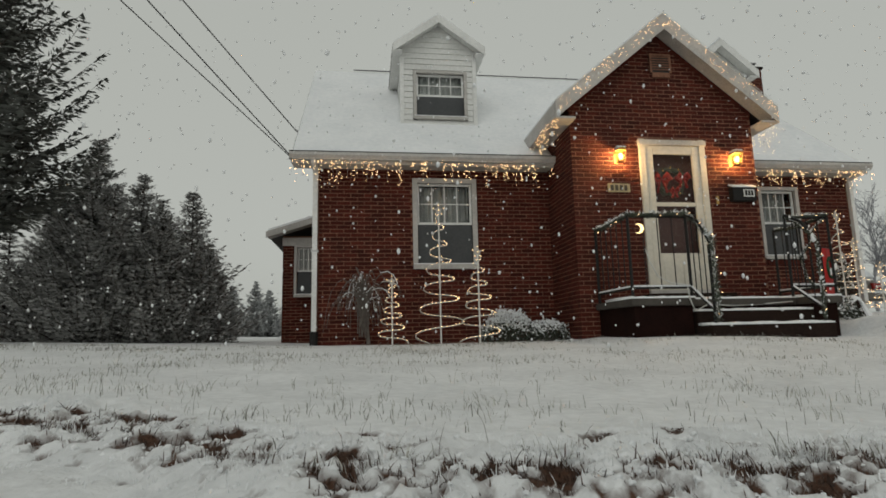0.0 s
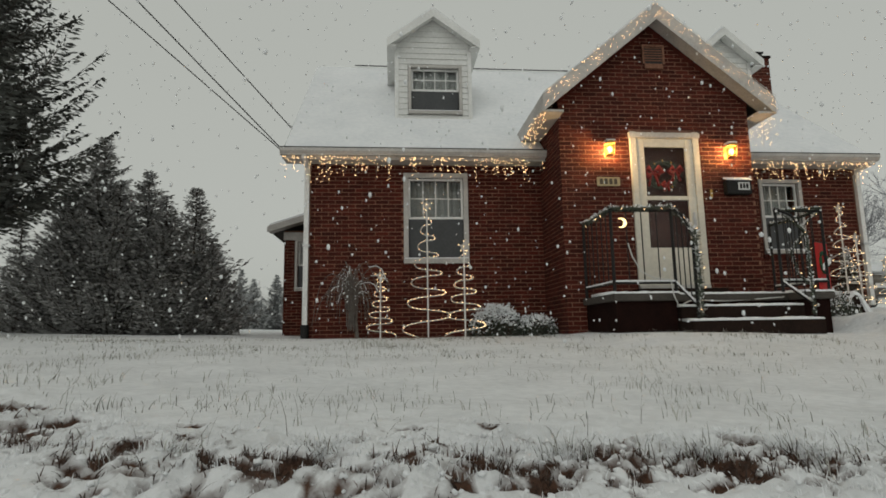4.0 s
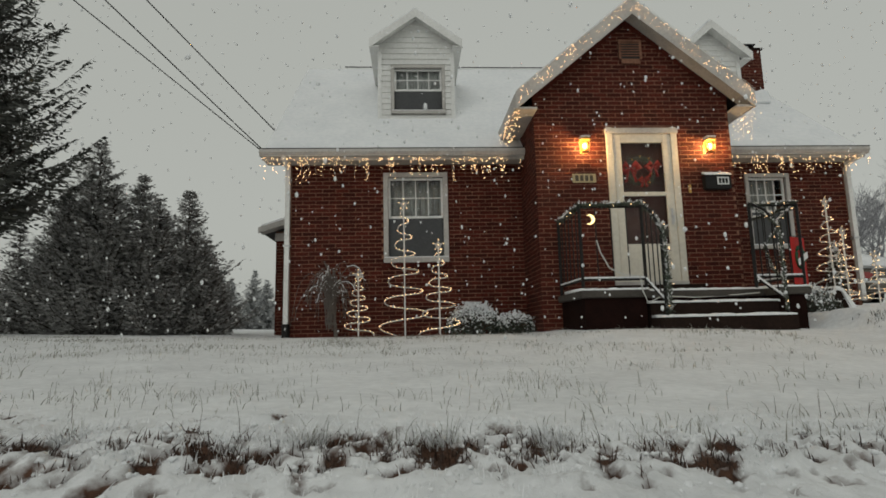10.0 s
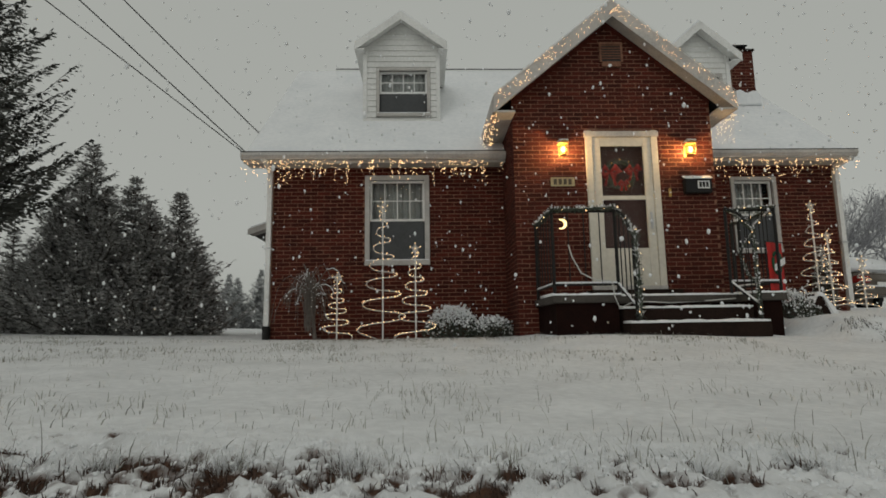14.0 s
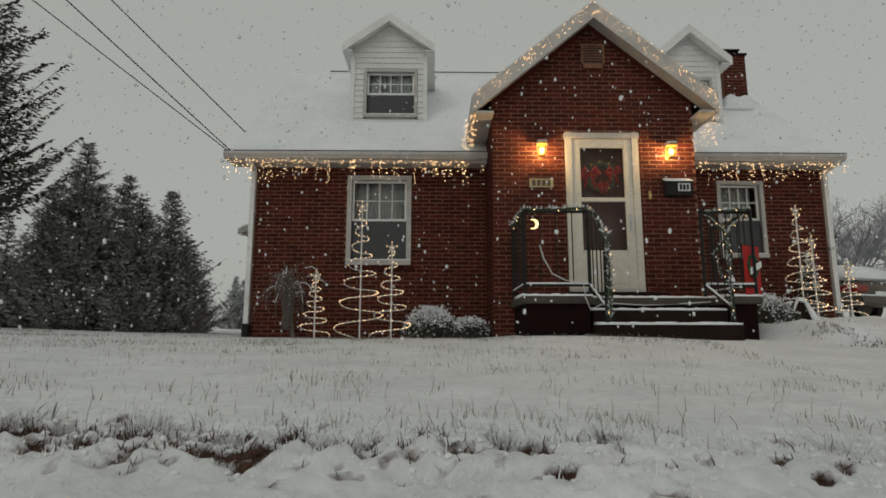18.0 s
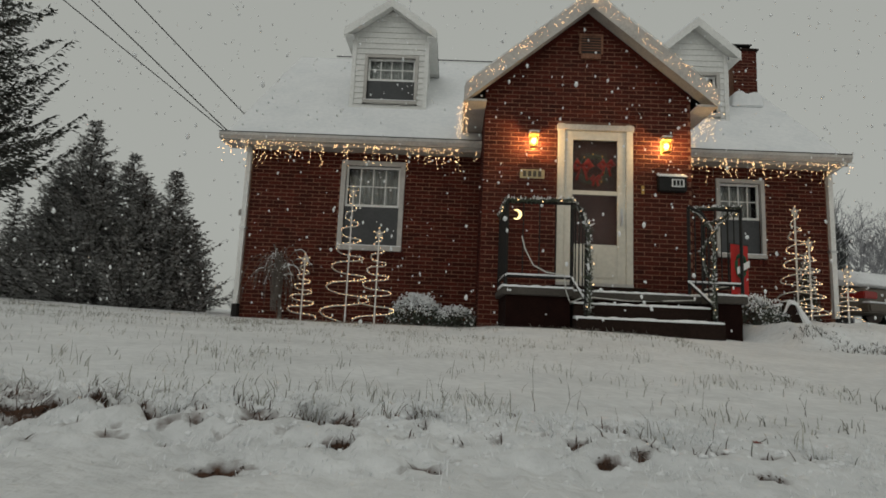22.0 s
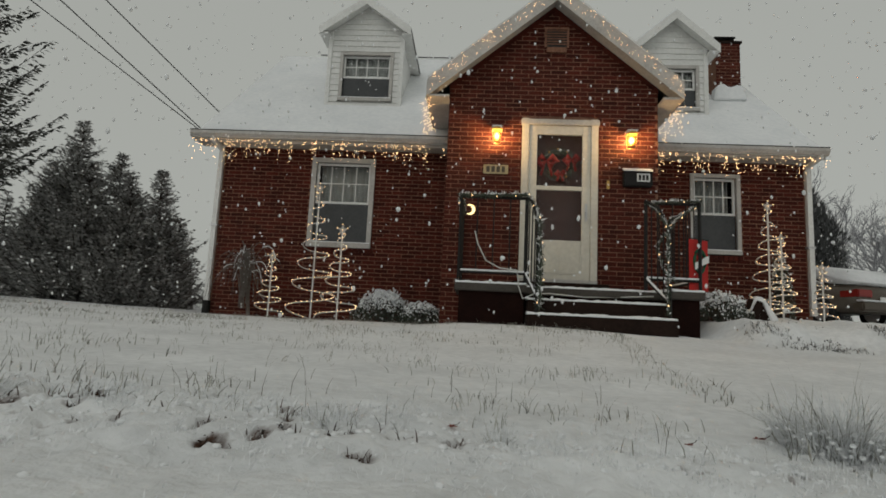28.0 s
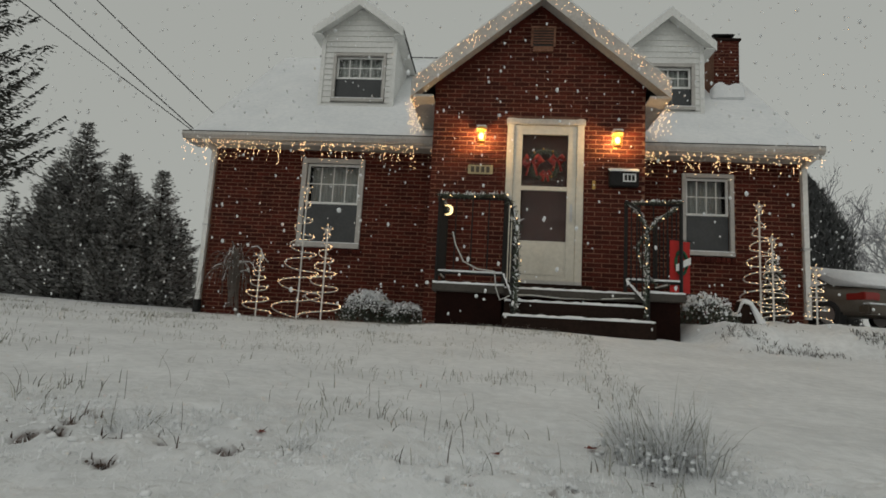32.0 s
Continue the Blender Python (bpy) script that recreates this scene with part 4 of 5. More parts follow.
cloth(-0.14, 0.14, -0.3, 0.29, 0, RED, "cloth")
cloth(-0.1, 0.115, -0.02, 0.06, -0.045, WHITE, "stripe", 0.1)
gw = bmesh.new()
ring = [(0.005 + 0.08 * math.cos(i * 0.3927), -0.014, 0.04 + 0.13 * math.sin(i * 0.3927)) for i in range(17)]
add_tube(gw, ring, 0.02, 5)
part("emblem", gw, GREEN, flag)
part("knot", box(-0.02, 0.04, -0.02, -0.008, -0.07, -0.03, 0.004), RED, flag)


# ---- strings of lamps on the eaves ----
def icicles(name, label, path, drops, seed, droop=0.2, spread_y=0.0, wide=0.0):
    """A lamp string along a path, with short strands hanging from it."""
    r = random.Random(seed)
    st = thing(name, label, "string lights", (0, 0, 0), "icicle lights")
    path = [Vector(p) for p in path]
    length = sum((b - a).length for a, b in zip(path, path[1:]))
    wires, lights = bmesh.new(), []
    add_tube(wires, path, 0.004, 4)
    for i in range(int(length * drops)):
        d = r.uniform(0, length)
        for a, b in zip(path, path[1:]):
            if d <= (b - a).length:
                break
            d -= (b - a).length
        p = a.lerp(b, min(1, d / max(1e-6, (b - a).length)))
        h = droop * r.choice((0.25, 0.45, 0.7, 1.0)) * r.uniform(0.7, 1.1)
        q = p + Vector((r.uniform(-0.03, 0.03), r.uniform(-0.02, 0.02), -h))
        add_tube(wires, [p, p.lerp(q, 0.5) + Vector((r.uniform(-0.01, 0.01), 0, 0)), q], 0.0007, 3)
        n = max(1, int(h / 0.085))
        lights += [p.lerp(q, (k + 0.3 + r.random() * 0.7) / n) + Vector((r.uniform(-0.03, 0.03) + r.uniform(-1, 1) * wide, r.uniform(-0.015, 0.0) - spread_y, 0)) for k in range(n)]
    tagged(part("wire", wires, PALECABLE, st), kind="stuff")
    bulbs_part(lights, 0.0054, BULB, st)
    return st


gy_ = EY - 0.135
icicles("icicle_lights", "warm white icicle lights hanging from the long front eave", [(XL - 0.3, gy_, 2.62), (-3.3, gy_, 2.63), (BX0 - 0.05, gy_, 2.60)], 38, 21, 0.4)
icicles("icicle_lights", "warm white icicle lights hanging from the short front eave", [(BX1 + 0.05, gy_, 2.62), (XR + 0.08, gy_, 2.60)], 42, 22, 0.4)
zl_ = bay_z(R0) - 0.2
icicles("icicle_lights", "dense icicle lights along the gable's side eave", [(R0 - 0.02, RF + 0.02, zl_ - 0.02), (R0 - 0.02, -0.35, zl_ - 0.04)], 44, 23, 0.36, 0.0, 0.07)
icicles("icicle_lights", "icicle lights along the gable's other side eave", [(R1 + 0.02, RF + 0.02, bay_z(R1) - 0.2), (R1 + 0.02, -0.35, bay_z(R1) - 0.24)], 32, 24, 0.4, 0.0, 0.08)
for xa, xb, sd in ((R0, BXM, 25), (BXM, R1, 26)):
    r = random.Random(sd)
    st = thing("string_lights", "small lamps strung over the gable's rake board", "string lights", (0, 0, 0), "icicle lights")
    part("wire", tube([(xa, RF - 0.045, bay_z(xa) + 0.02), (xb, RF - 0.045, bay_z(xb) + 0.02)], 0.004, 4), PALECABLE, st)
    bulbs_part([(x, RF - 0.04 - r.uniform(0, 0.012), bay_z(x) - r.uniform(-0.02, 0.2)) for x in (r.uniform(xa, xb) for _ in range(95))], 0.0042, BULB, st)


# ---- spiral light trees ----
STAR = glow("star_glow", (1.0, 0.66, 0.32), 1.6)


def spiral_tree(x, y, height, radius, turns, label, lean=0.0):
    """A pole with a rope of lamps wound round it in a widening coil, and a star on top."""
    z0 = ground(x, y) - 0.03
    tr = thing("spiral_light_tree", label, "christmas light", (x, y, z0), "spiral light trees")
    part("pole", tube([(0, 0, 0), (lean * height, 0, height)], 0.011, 6), WHITE, tr)
    pts, lights = [], []
    n = int(turns * 28)
    ph = x * 3.1
    for i in range(n + 1):
        f = i / n
        z = 0.05 + (height - 0.12) * f ** 0.8
        rr = radius * (1 - z / height) + 0.02
        a = ph + turns * 2 * math.pi * f
        pts.append((lean * z + rr * math.cos(a), rr * math.sin(a), z + 0.012 * math.sin(a * 2)))
    part("coil", tube(pts, 0.0085, 5), PALECABLE, tr)
    d, last = 0.0, Vector(pts[0])
    rb = random.Random(int(x * 100))
    for p in pts:
        d += (Vector(p) - last).length
        last = Vector(p)
        if d > 0.058:
            d = 0
            lights.append((p[0] + rb.uniform(-0.008, 0.008), p[1] - 0.012, p[2] + rb.uniform(0, 0.014)))
    bulbs_part(lights, 0.0052, BULB, tr)
    star = [((0.075 if k % 2 == 0 else 0.032) * math.sin(k * math.pi / 5) + lean * height, (0.075 if k % 2 == 0 else 0.032) * math.cos(k * math.pi / 5) + height) for k in range(10)]
    part("star", prism(star, "y", -0.012, 0.012, 0.003), TRIM, tr, "small lit star")
    bulbs_part([(p[0], -0.018, p[1]) for p in star[::2]] + [(lean * height, -0.02, height)], 0.009, STAR, tr, "star_bulb")
    return tr


for x, y, top, radius, turns, label in ((-3.44, -0.6, 1.83, 0.37, 6.5, "tall lit spiral tree before the front window"),
                                        (-2.96, -1.0, 1.15, 0.29, 5.5, "middle-sized lit spiral tree over a snowy shrub"),
                                        (-4.12, -0.45, 0.81, 0.22, 5, "small lit spiral tree by the brick wall"),
                                        (2.97, -0.67, 1.78, 0.3, 6.5, "tall lit spiral tree by the far corner of the house"),
                                        (3.06, -0.82, 1.30, 0.22, 5.5, "middle-sized lit spiral tree among the others"),
                                        (3.75, -0.55, 0.95, 0.17, 5, "small lit spiral tree near the downspout")):
    spiral_tree(x, y, top - ground(x, y) + 0.03, radius, turns, label)


# ---- shrubs ----
def leafy(name, label, x, y, rx, ry, h, leaves, snow, seed, leaf=0.035):
    """A rounded evergreen shrub of many small leaves on twigs, its top carrying snow."""
    r = random.Random(seed)
    z0 = ground(x, y)
    sh = thing(name, label, "shrub", (x, y, z0))
    tw = bmesh.new()
    for i in range(26):
        a, e = r.uniform(0, 6.28), r.uniform(0.15, 1.4)
        tip = Vector((rx * 0.85 * math.cos(a) * math.cos(e), ry * 0.85 * math.sin(a) * math.cos(e), h * 0.85 * math.sin(e)))
        add_tube(tw, [(0, 0, -0.03), tip * 0.5 + Vector((0, 0, 0.03)), tip], [0.012, 0.008, 0.003], 5)
    tagged(part("twig", tw, BARK, sh), kind="stuff")
    lv, lf, sv, sf = [], [], [], []
    for i in range(leaves):
        a, u = r.uniform(0, 6.28), r.random()
        e = math.asin(u)
        k = (0.55 + 0.45 * r.random() ** 0.4) * (1 + 0.22 * n3(math.cos(a) * 2, math.sin(a) * 2, e * 2 + seed))
        p = Vector((rx * k * math.cos(a) * math.cos(e), ry * k * math.sin(a) * math.cos(e), h * k * u + 0.01))
        d = Vector((r.gauss(0, 1), r.gauss(0, 1), r.gauss(0.4, 0.8))).normalized()
        w = d.cross(Vector((r.gauss(0, 1), r.gauss(0, 1), r.gauss(0, 1)))).normalized()
        up = k > 0.75 and r.random() < snow * (0.12 + 1.6 * max(0, u - 0.25))
        v_, f_ = (sv, sf) if up else (lv, lf)
        s_ = leaf * (1.15 if up else 1.0) * r.uniform(0.6, 1.2)
        c = len(v_)
        lift = Vector((0, 0, 0.012)) if up else Vector((0, 0, 0))
        v_ += [p - d * s_ * 0.5 + lift, p + w * s_ * 0.3 + lift, p + d * s_ * 0.6 + lift, p - w * s_ * 0.3 + lift]
        f_.append((c, c + 1, c + 2, c + 3))
        if up:
            v_.append(p + Vector((0, 0, 0.03)))
            f_ += [(c, c + 1, c + 4), (c + 1, c + 2, c + 4), (c + 2, c + 3, c + 4), (c + 3, c, c + 4)]
    data_part("leaves", lv, lf, LEAF, sh, kind="stuff")
    data_part("snow", sv, sf, SNOW, sh, kind="stuff")
    return sh


leafy("shrub", "rounded evergreen shrub heaped with snow", -2.42, -0.45, 0.44, 0.36, 0.44, 3400, 0.75, 31)
leafy("shrub", "low evergreen shrub flecked with snow by the wall", -1.85, -0.55, 0.34, 0.28, 0.28, 1800, 0.6, 32)
leafy("shrub", "low snowy shrub beside the porch", 1.95, -1.45, 0.36, 0.34, 0.36, 2200, 0.6, 33)
leafy("shrub", "narrow dark shrub against the brick corner", 3.32, -0.3, 0.17, 0.15, 0.95, 1700, 0.2, 34)
leafy("shrub", "scrubby evergreen beside the spiral trees", 2.42, -0.9, 0.16, 0.14, 0.22, 500, 0.5, 35)


def weeping(x, y, label):
    """A bare weeping shrub: arching, hanging stems dusted with snow."""
    r = random.Random(41)
    z0 = ground(x, y)
    sh = thing("weeping_shrub", label, "shrub", (x, y, z0))
    stems, caps, flakes = bmesh.new(), bmesh.new(), []
    add_tube(stems, [(0.1, 0.05, -0.05), (0.05, 0.05, 0.5), (0.0, 0.03, 0.95), (-0.08, 0.02, 1.12)], [0.03, 0.024, 0.018, 0.01], 7)
    for i in range(46):
        a = r.uniform(0, 6.28)
        reach, top = r.uniform(0.15, 0.5), r.uniform(0.75, 1.2)
        side, deep = math.cos(a) * reach, math.sin(a) * reach * 0.5
        foot = Vector((r.uniform(-0.05, 0.12), r.uniform(-0.04, 0.05), r.uniform(0.1, 0.55)))
        rise = Vector((side * 0.15, deep * 0.2, top * 1.05))
        over = Vector((side * 1.05, deep, top * r.uniform(0.95, 1.15)))
        end = Vector((side * 1.25, deep * 1.2, top * r.uniform(0.15, 0.75)))
        pts = []
        for t_ in range(9):
            f = t_ / 8
            pts.append(foot * (1 - f) ** 3 + rise * 3 * f * (1 - f) ** 2 + over * 3 * f * f * (1 - f) + end * f ** 3 + Vector((r.uniform(-1, 1), r.uniform(-1, 1), r.uniform(-1, 1))) * 0.012)
        add_tube(stems, pts, [0.008 - 0.005 * k / 8 for k in range(9)], 4)
        if r.random() < 0.5:
            add_tube(caps, [p + Vector((0, -0.002, 0.008)) for p in pts[3 + r.randrange(2):6 + r.randrange(3)]], 0.0055, 5)
        for p in pts[2:]:
            if r.random() < 0.35:
                flakes.append(p + Vector((r.uniform(-0.01, 0.01), r.uniform(-0.01, 0.01), 0.006)))
    tagged(part("stem", stems, STEM, sh), kind="stuff")
    bulbs_part(flakes, 0.007, SNOW, sh, "snow")
    tagged(part("snow", caps, SNOW, sh), kind="stuff")
    return sh


weeping(-4.55, -0.4, "bare weeping shrub with snow on its hanging stems")


# ---- spruces ----
def spruce(x, y, height, radius, label, seed, levels=30, low=0.04, dens=1.0, needle=0.1, material=HAZENEEDLE, name="spruce_tree", snow=0.12, full=0.92):
    """A spruce: tapered trunk, whorls of drooping boughs with upturned tips, each carrying side twigs of needles, and patches of snow."""
    r = random.Random(seed)
    z0 = ground(x, y) - 0.05
    tr = thing(name, label, "tree", (x, y, z0))
    wood = bmesh.new()
    add_tube(wood, [(0, 0, 0), (0.02, 0, height * 0.5), (0, 0, height * 0.98)], [0.035 * height / 2, 0.018 * height / 2, 0.006], 8)
    nv, nf, sv, sf = [], [], [], []
    for lv in range(levels):
        f0 = low + (1 - low) * lv / levels
        f = f0
        rad = radius * max(0.03, (1 - f)) ** full * (0.9 + 0.25 * n3(f * 9, seed))
        boughs = max(4, int((5 + 5 * (1 - f)) * dens))
        for b in range(boughs):
            a = r.uniform(0, 6.28)
            z = height * (f0 + (1 - low) / levels * r.uniform(-0.6, 0.6))
            L = rad * r.uniform(0.5, 1.12) * (1.22 if r.random() < 0.14 else 1)
            dx, dy = math.cos(a), math.sin(a)
            droop = r.uniform(0.0, 0.28) * L
            pts = []
            for k in range(6):
                t_ = k / 5
                pts.append(Vector((dx * L * t_, dy * L * t_, z + 0.22 * L * t_ - droop * math.sin(t_ * 2.6) + 0.26 * L * t_ ** 3)))
            add_tube(wood, pts[::2] + [pts[-1]], [0.012, 0.009, 0.005, 0.002], 3)
            n = max(4, int(L / 0.055 * dens))
            side = Vector((-dy, dx, 0))
            for k in range(n):
                t_ = (k + r.random()) / n
                i = min(4, int(t_ * 5))
                p = pts[i].lerp(pts[i + 1], t_ * 5 - i)
                for sgn in (-1, 1):
                    tl = (0.08 + 0.25 * L * (1 - t_)) * r.uniform(0.6, 1.1)
                    tip = p + side * sgn * tl + Vector((dx, dy, 0)) * tl * 0.8 + Vector((0, 0, r.uniform(-0.35, 0.6) * tl))
                    m = max(1, int(tl / needle))
                    for q in range(m):
                        c = p.lerp(tip, (q + 0.5 + r.uniform(-0.3, 0.3)) / m)
                        d = (tip - p).normalized()
                        w = Vector((r.gauss(0, 1), r.gauss(0, 1), r.gauss(0, 1))).normalized() * needle * r.uniform(0.16, 0.32)
                        k0 = len(nv)
                        nv += [c - d * needle * 0.6, c + w, c + d * needle * 0.75, c - w]
                        nf.append((k0, k0 + 1, k0 + 2, k0 + 3))
                        if r.random() < snow * 0.3:
                            k0 = len(sv)
                            h = needle * 0.3
                            sv += [c + Vector((-h, -h, h * 0.7)), c + Vector((h, -h * 0.6, h * 0.6)), c + Vector((h * 0.7, h, h * 0.8)), c + Vector((0, 0, h * 1.3))]
                            sf += [(k0, k0 + 1, k0 + 3), (k0 + 1, k0 + 2, k0 + 3), (k0 + 2, k0, k0 + 3)]
    part("trunk", wood, BARK, tr)
    data_part("crown", nv, nf, material, tr, kind="stuff")
    if sv:
        data_part("snow", sv, sf, SNOW, tr, kind="stuff")
    return tr


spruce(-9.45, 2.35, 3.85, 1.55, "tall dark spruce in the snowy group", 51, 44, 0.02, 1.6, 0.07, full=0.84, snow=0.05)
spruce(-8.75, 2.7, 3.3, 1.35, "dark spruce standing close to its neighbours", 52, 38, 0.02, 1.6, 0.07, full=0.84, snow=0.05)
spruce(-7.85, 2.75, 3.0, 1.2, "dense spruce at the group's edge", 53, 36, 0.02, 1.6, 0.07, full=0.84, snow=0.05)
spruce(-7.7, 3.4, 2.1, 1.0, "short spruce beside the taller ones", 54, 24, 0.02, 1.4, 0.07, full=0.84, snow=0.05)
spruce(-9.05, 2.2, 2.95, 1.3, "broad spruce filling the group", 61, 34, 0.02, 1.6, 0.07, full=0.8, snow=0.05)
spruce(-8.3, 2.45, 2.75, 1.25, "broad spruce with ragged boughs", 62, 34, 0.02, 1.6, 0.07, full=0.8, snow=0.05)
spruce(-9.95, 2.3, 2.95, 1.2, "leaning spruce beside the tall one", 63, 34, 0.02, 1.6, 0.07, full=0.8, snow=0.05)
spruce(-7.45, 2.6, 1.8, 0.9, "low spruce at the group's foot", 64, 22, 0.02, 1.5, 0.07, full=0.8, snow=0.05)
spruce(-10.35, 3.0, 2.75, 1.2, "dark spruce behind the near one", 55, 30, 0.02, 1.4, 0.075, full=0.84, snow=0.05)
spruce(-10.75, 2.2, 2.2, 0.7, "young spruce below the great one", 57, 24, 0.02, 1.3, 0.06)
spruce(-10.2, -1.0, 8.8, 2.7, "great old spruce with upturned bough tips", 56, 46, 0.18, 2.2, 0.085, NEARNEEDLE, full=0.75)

# distant conifers, the haze of the falling snow put into their pale colour
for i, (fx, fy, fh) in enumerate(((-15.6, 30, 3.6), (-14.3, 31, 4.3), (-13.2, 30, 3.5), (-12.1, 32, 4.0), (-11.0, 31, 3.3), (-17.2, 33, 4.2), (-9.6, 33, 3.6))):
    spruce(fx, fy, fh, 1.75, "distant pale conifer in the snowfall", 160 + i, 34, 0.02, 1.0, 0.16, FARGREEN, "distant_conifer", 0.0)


# ---- at the right: conical cedar, bare trees, a parked car ----
def cone_tree(x, y, h, rad, label, seed):
    r = random.Random(seed)
    z0 = ground(x, y) - 0.05
    tr = thing("cedar_tree", label, "tree", (x, y, z0))
    part("trunk", tube([(0, 0, 0), (0, 0, h * 0.9)], [0.1, 0.02], 7), BARK, tr)
    nv, nf = [], []
    for i in range(14000):
        f = r.random() ** 1.4
        a = r.uniform(0, 6.28)
        prof = rad * min(1.0, (1 - f) * 2.1) ** 0.75 * (1 + 0.12 * n3(math.cos(a) * 3, math.sin(a) * 3, f * 7))
        k = 0.6 + 0.4 * r.random() ** 0.5
        p = Vector((prof * k * math.cos(a), prof * k * math.sin(a), h * f + 0.05))
        d = Vector((r.gauss(0, 0.4) + 0.3 * math.cos(a), r.gauss(0, 0.4) + 0.3 * math.sin(a), 1)).normalized() * 0.09
        w = Vector((-math.sin(a), math.cos(a), r.uniform(-0.4, 0.4))) * 0.03
        c = len(nv)
        nv += [p - d, p + w, p + d, p - w]
        nf.append((c, c + 1, c + 2, c + 3))
    data_part("crown", nv, nf, CEDAR, tr, kind="stuff")
    return tr


CEDAR = mat("dark_cedar", (0.034, 0.036, 0.036), 0.8, var=(0.06, 0.062, 0.062), scale=2, per_piece=0.3)
cone_tree(7.45, 7.0, 4.35, 1.35, "dark conical cedar behind the parked car", 71)


def bare_tree(x, y, h, label, seed):
    """A leafless tree that forks into ever finer twigs."""
    r = random.Random(seed)
    tr = thing("bare_tree", label, "tree", (x, y, ground(x, y) - 0.1))
    bm = bmesh.new()

    def grow(p, d, length, rad, depth):
        mid = p + d * length * 0.5 + Vector((r.gauss(0, 1), r.gauss(0, 1), 0)) * length * 0.05
        q = p + d * length
        add_tube(bm, [p, mid, q], [rad, rad * 0.85, rad * 0.65], 5 if depth < 2 else 3)
        if depth < 7:
            for _ in range(3 if depth < 5 else 2):
                nd = (d + Vector((r.gauss(0, 1), r.gauss(0, 1), r.gauss(0.15, 0.6))) * 0.42).normalized()
                grow(q if r.random() < 0.6 else mid, nd, length * r.uniform(0.6, 0.85), rad * 0.65, depth + 1)

    grow(Vector((0, 0, 0)), Vector((0, 0, 1)), h * 0.24, h * 0.012, 0)
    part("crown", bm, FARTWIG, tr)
    return tr


bare_tree(14.0, 16.5, 8.6, "bare tree paled by haze beyond the driveway", 81)
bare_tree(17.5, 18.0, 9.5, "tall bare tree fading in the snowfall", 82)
bare_tree(12.2, 19.0, 8.0, "bare tree with fine haze-pale twigs", 83)
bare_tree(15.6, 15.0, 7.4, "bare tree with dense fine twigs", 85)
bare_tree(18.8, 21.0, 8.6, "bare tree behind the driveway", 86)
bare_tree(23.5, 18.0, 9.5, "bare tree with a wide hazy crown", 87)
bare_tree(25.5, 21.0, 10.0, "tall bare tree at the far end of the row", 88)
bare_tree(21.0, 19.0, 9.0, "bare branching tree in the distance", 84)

PAINT = mat("car_paint_tan", (0.11, 0.09, 0.07), 0.4, 0.2, var=(0.08, 0.065, 0.05), scale=3)
DARKGLASS = mat("dark_car_glass", (0.02, 0.022, 0.025), 0.1)
TYRE = mat("tyre_rubber", (0.015, 0.015, 0.015), 0.85)
TAIL = mat("red_tail_lens", (0.24, 0.02, 0.016), 0.25)


def car(x, y, z):
    """A saloon seen from behind its flank; its tail points along +x. Snow lies on roof, window and boot."""
    c = thing("car", "tan parked car under a thick layer of snow", "car", (x, y, z))
    side = [(-3.6, 0.28), (-3.6, 0.62), (-2.4, 0.82), (-1.75, 1.22), (-0.55, 1.24), (0.1, 0.90), (0.78, 0.84), (0.84, 0.62), (0.84, 0.30)]
    part("body", prism(side, "y", -0.8, 0.8, 0.05), PAINT, c, "", True)
    part("window", prism([(-2.15, 0.86), (-1.68, 1.17), (-0.62, 1.19), (-0.12, 0.93)], "y", -0.812, -0.80), DARKGLASS, c)
    part("bumper", box(0.7, 0.97, -0.82, 0.82, 0.30, 0.50, 0.04), PAINT, c)
    for sy in (-0.62, 0.62):
        part("tail_light", box(0.72, 0.875, sy - 0.2, sy + 0.2, 0.60, 0.76, 0.02), TAIL, c, "red tail light")
    part("tail_light", box(0.45, 0.82, -0.815, -0.79, 0.60, 0.74, 0.01), TAIL, c, "red tail light")
    part("number_bar", box(0.862, 0.88, -0.22, 0.22, 0.52, 0.62), WHITE, c)
    for wx in (-2.75, 0.0):
        for sy in (-0.74, 0.74):
            wh = part("wheel", tube([(wx, sy - 0.09, 0.3), (wx, sy + 0.09, 0.3)], 0.31, 20), TYRE, c)
            part("rim", tube([(wx, sy - 0.095, 0.3), (wx, sy - 0.088, 0.3)], 0.19, 16), STEEL, wh)
    part("snow", prism([(-2.0, 0.95), (-1.75, 1.245), (-0.55, 1.265), (0.1, 0.93), (0.76, 0.868), (0.75, 0.99), (0.5, 1.17), (0.1, 1.3), (-0.6, 1.42), (-1.6, 1.40), (-1.95, 1.2)], "y", -0.81, 0.79, 0.04), SNOW, c, "snow heaped on the roof and boot", True)
    part("snow", prism([(-2.1, 0.9), (-1.6, 1.2), (-0.6, 1.22), (0.0, 0.97), (-0.5, 0.9)], "y", -0.84, -0.812, 0.01), SNOW, c)
    part("snow", box(0.72, 0.95, -0.78, 0.78, 0.505, 0.54, 0.012), SNOW, c)
    return c


parked = car(7.42, 4.6, ground(7.4, 4.2) - 0.02)
parked.rotation_euler = (0, 0, radians(-72))

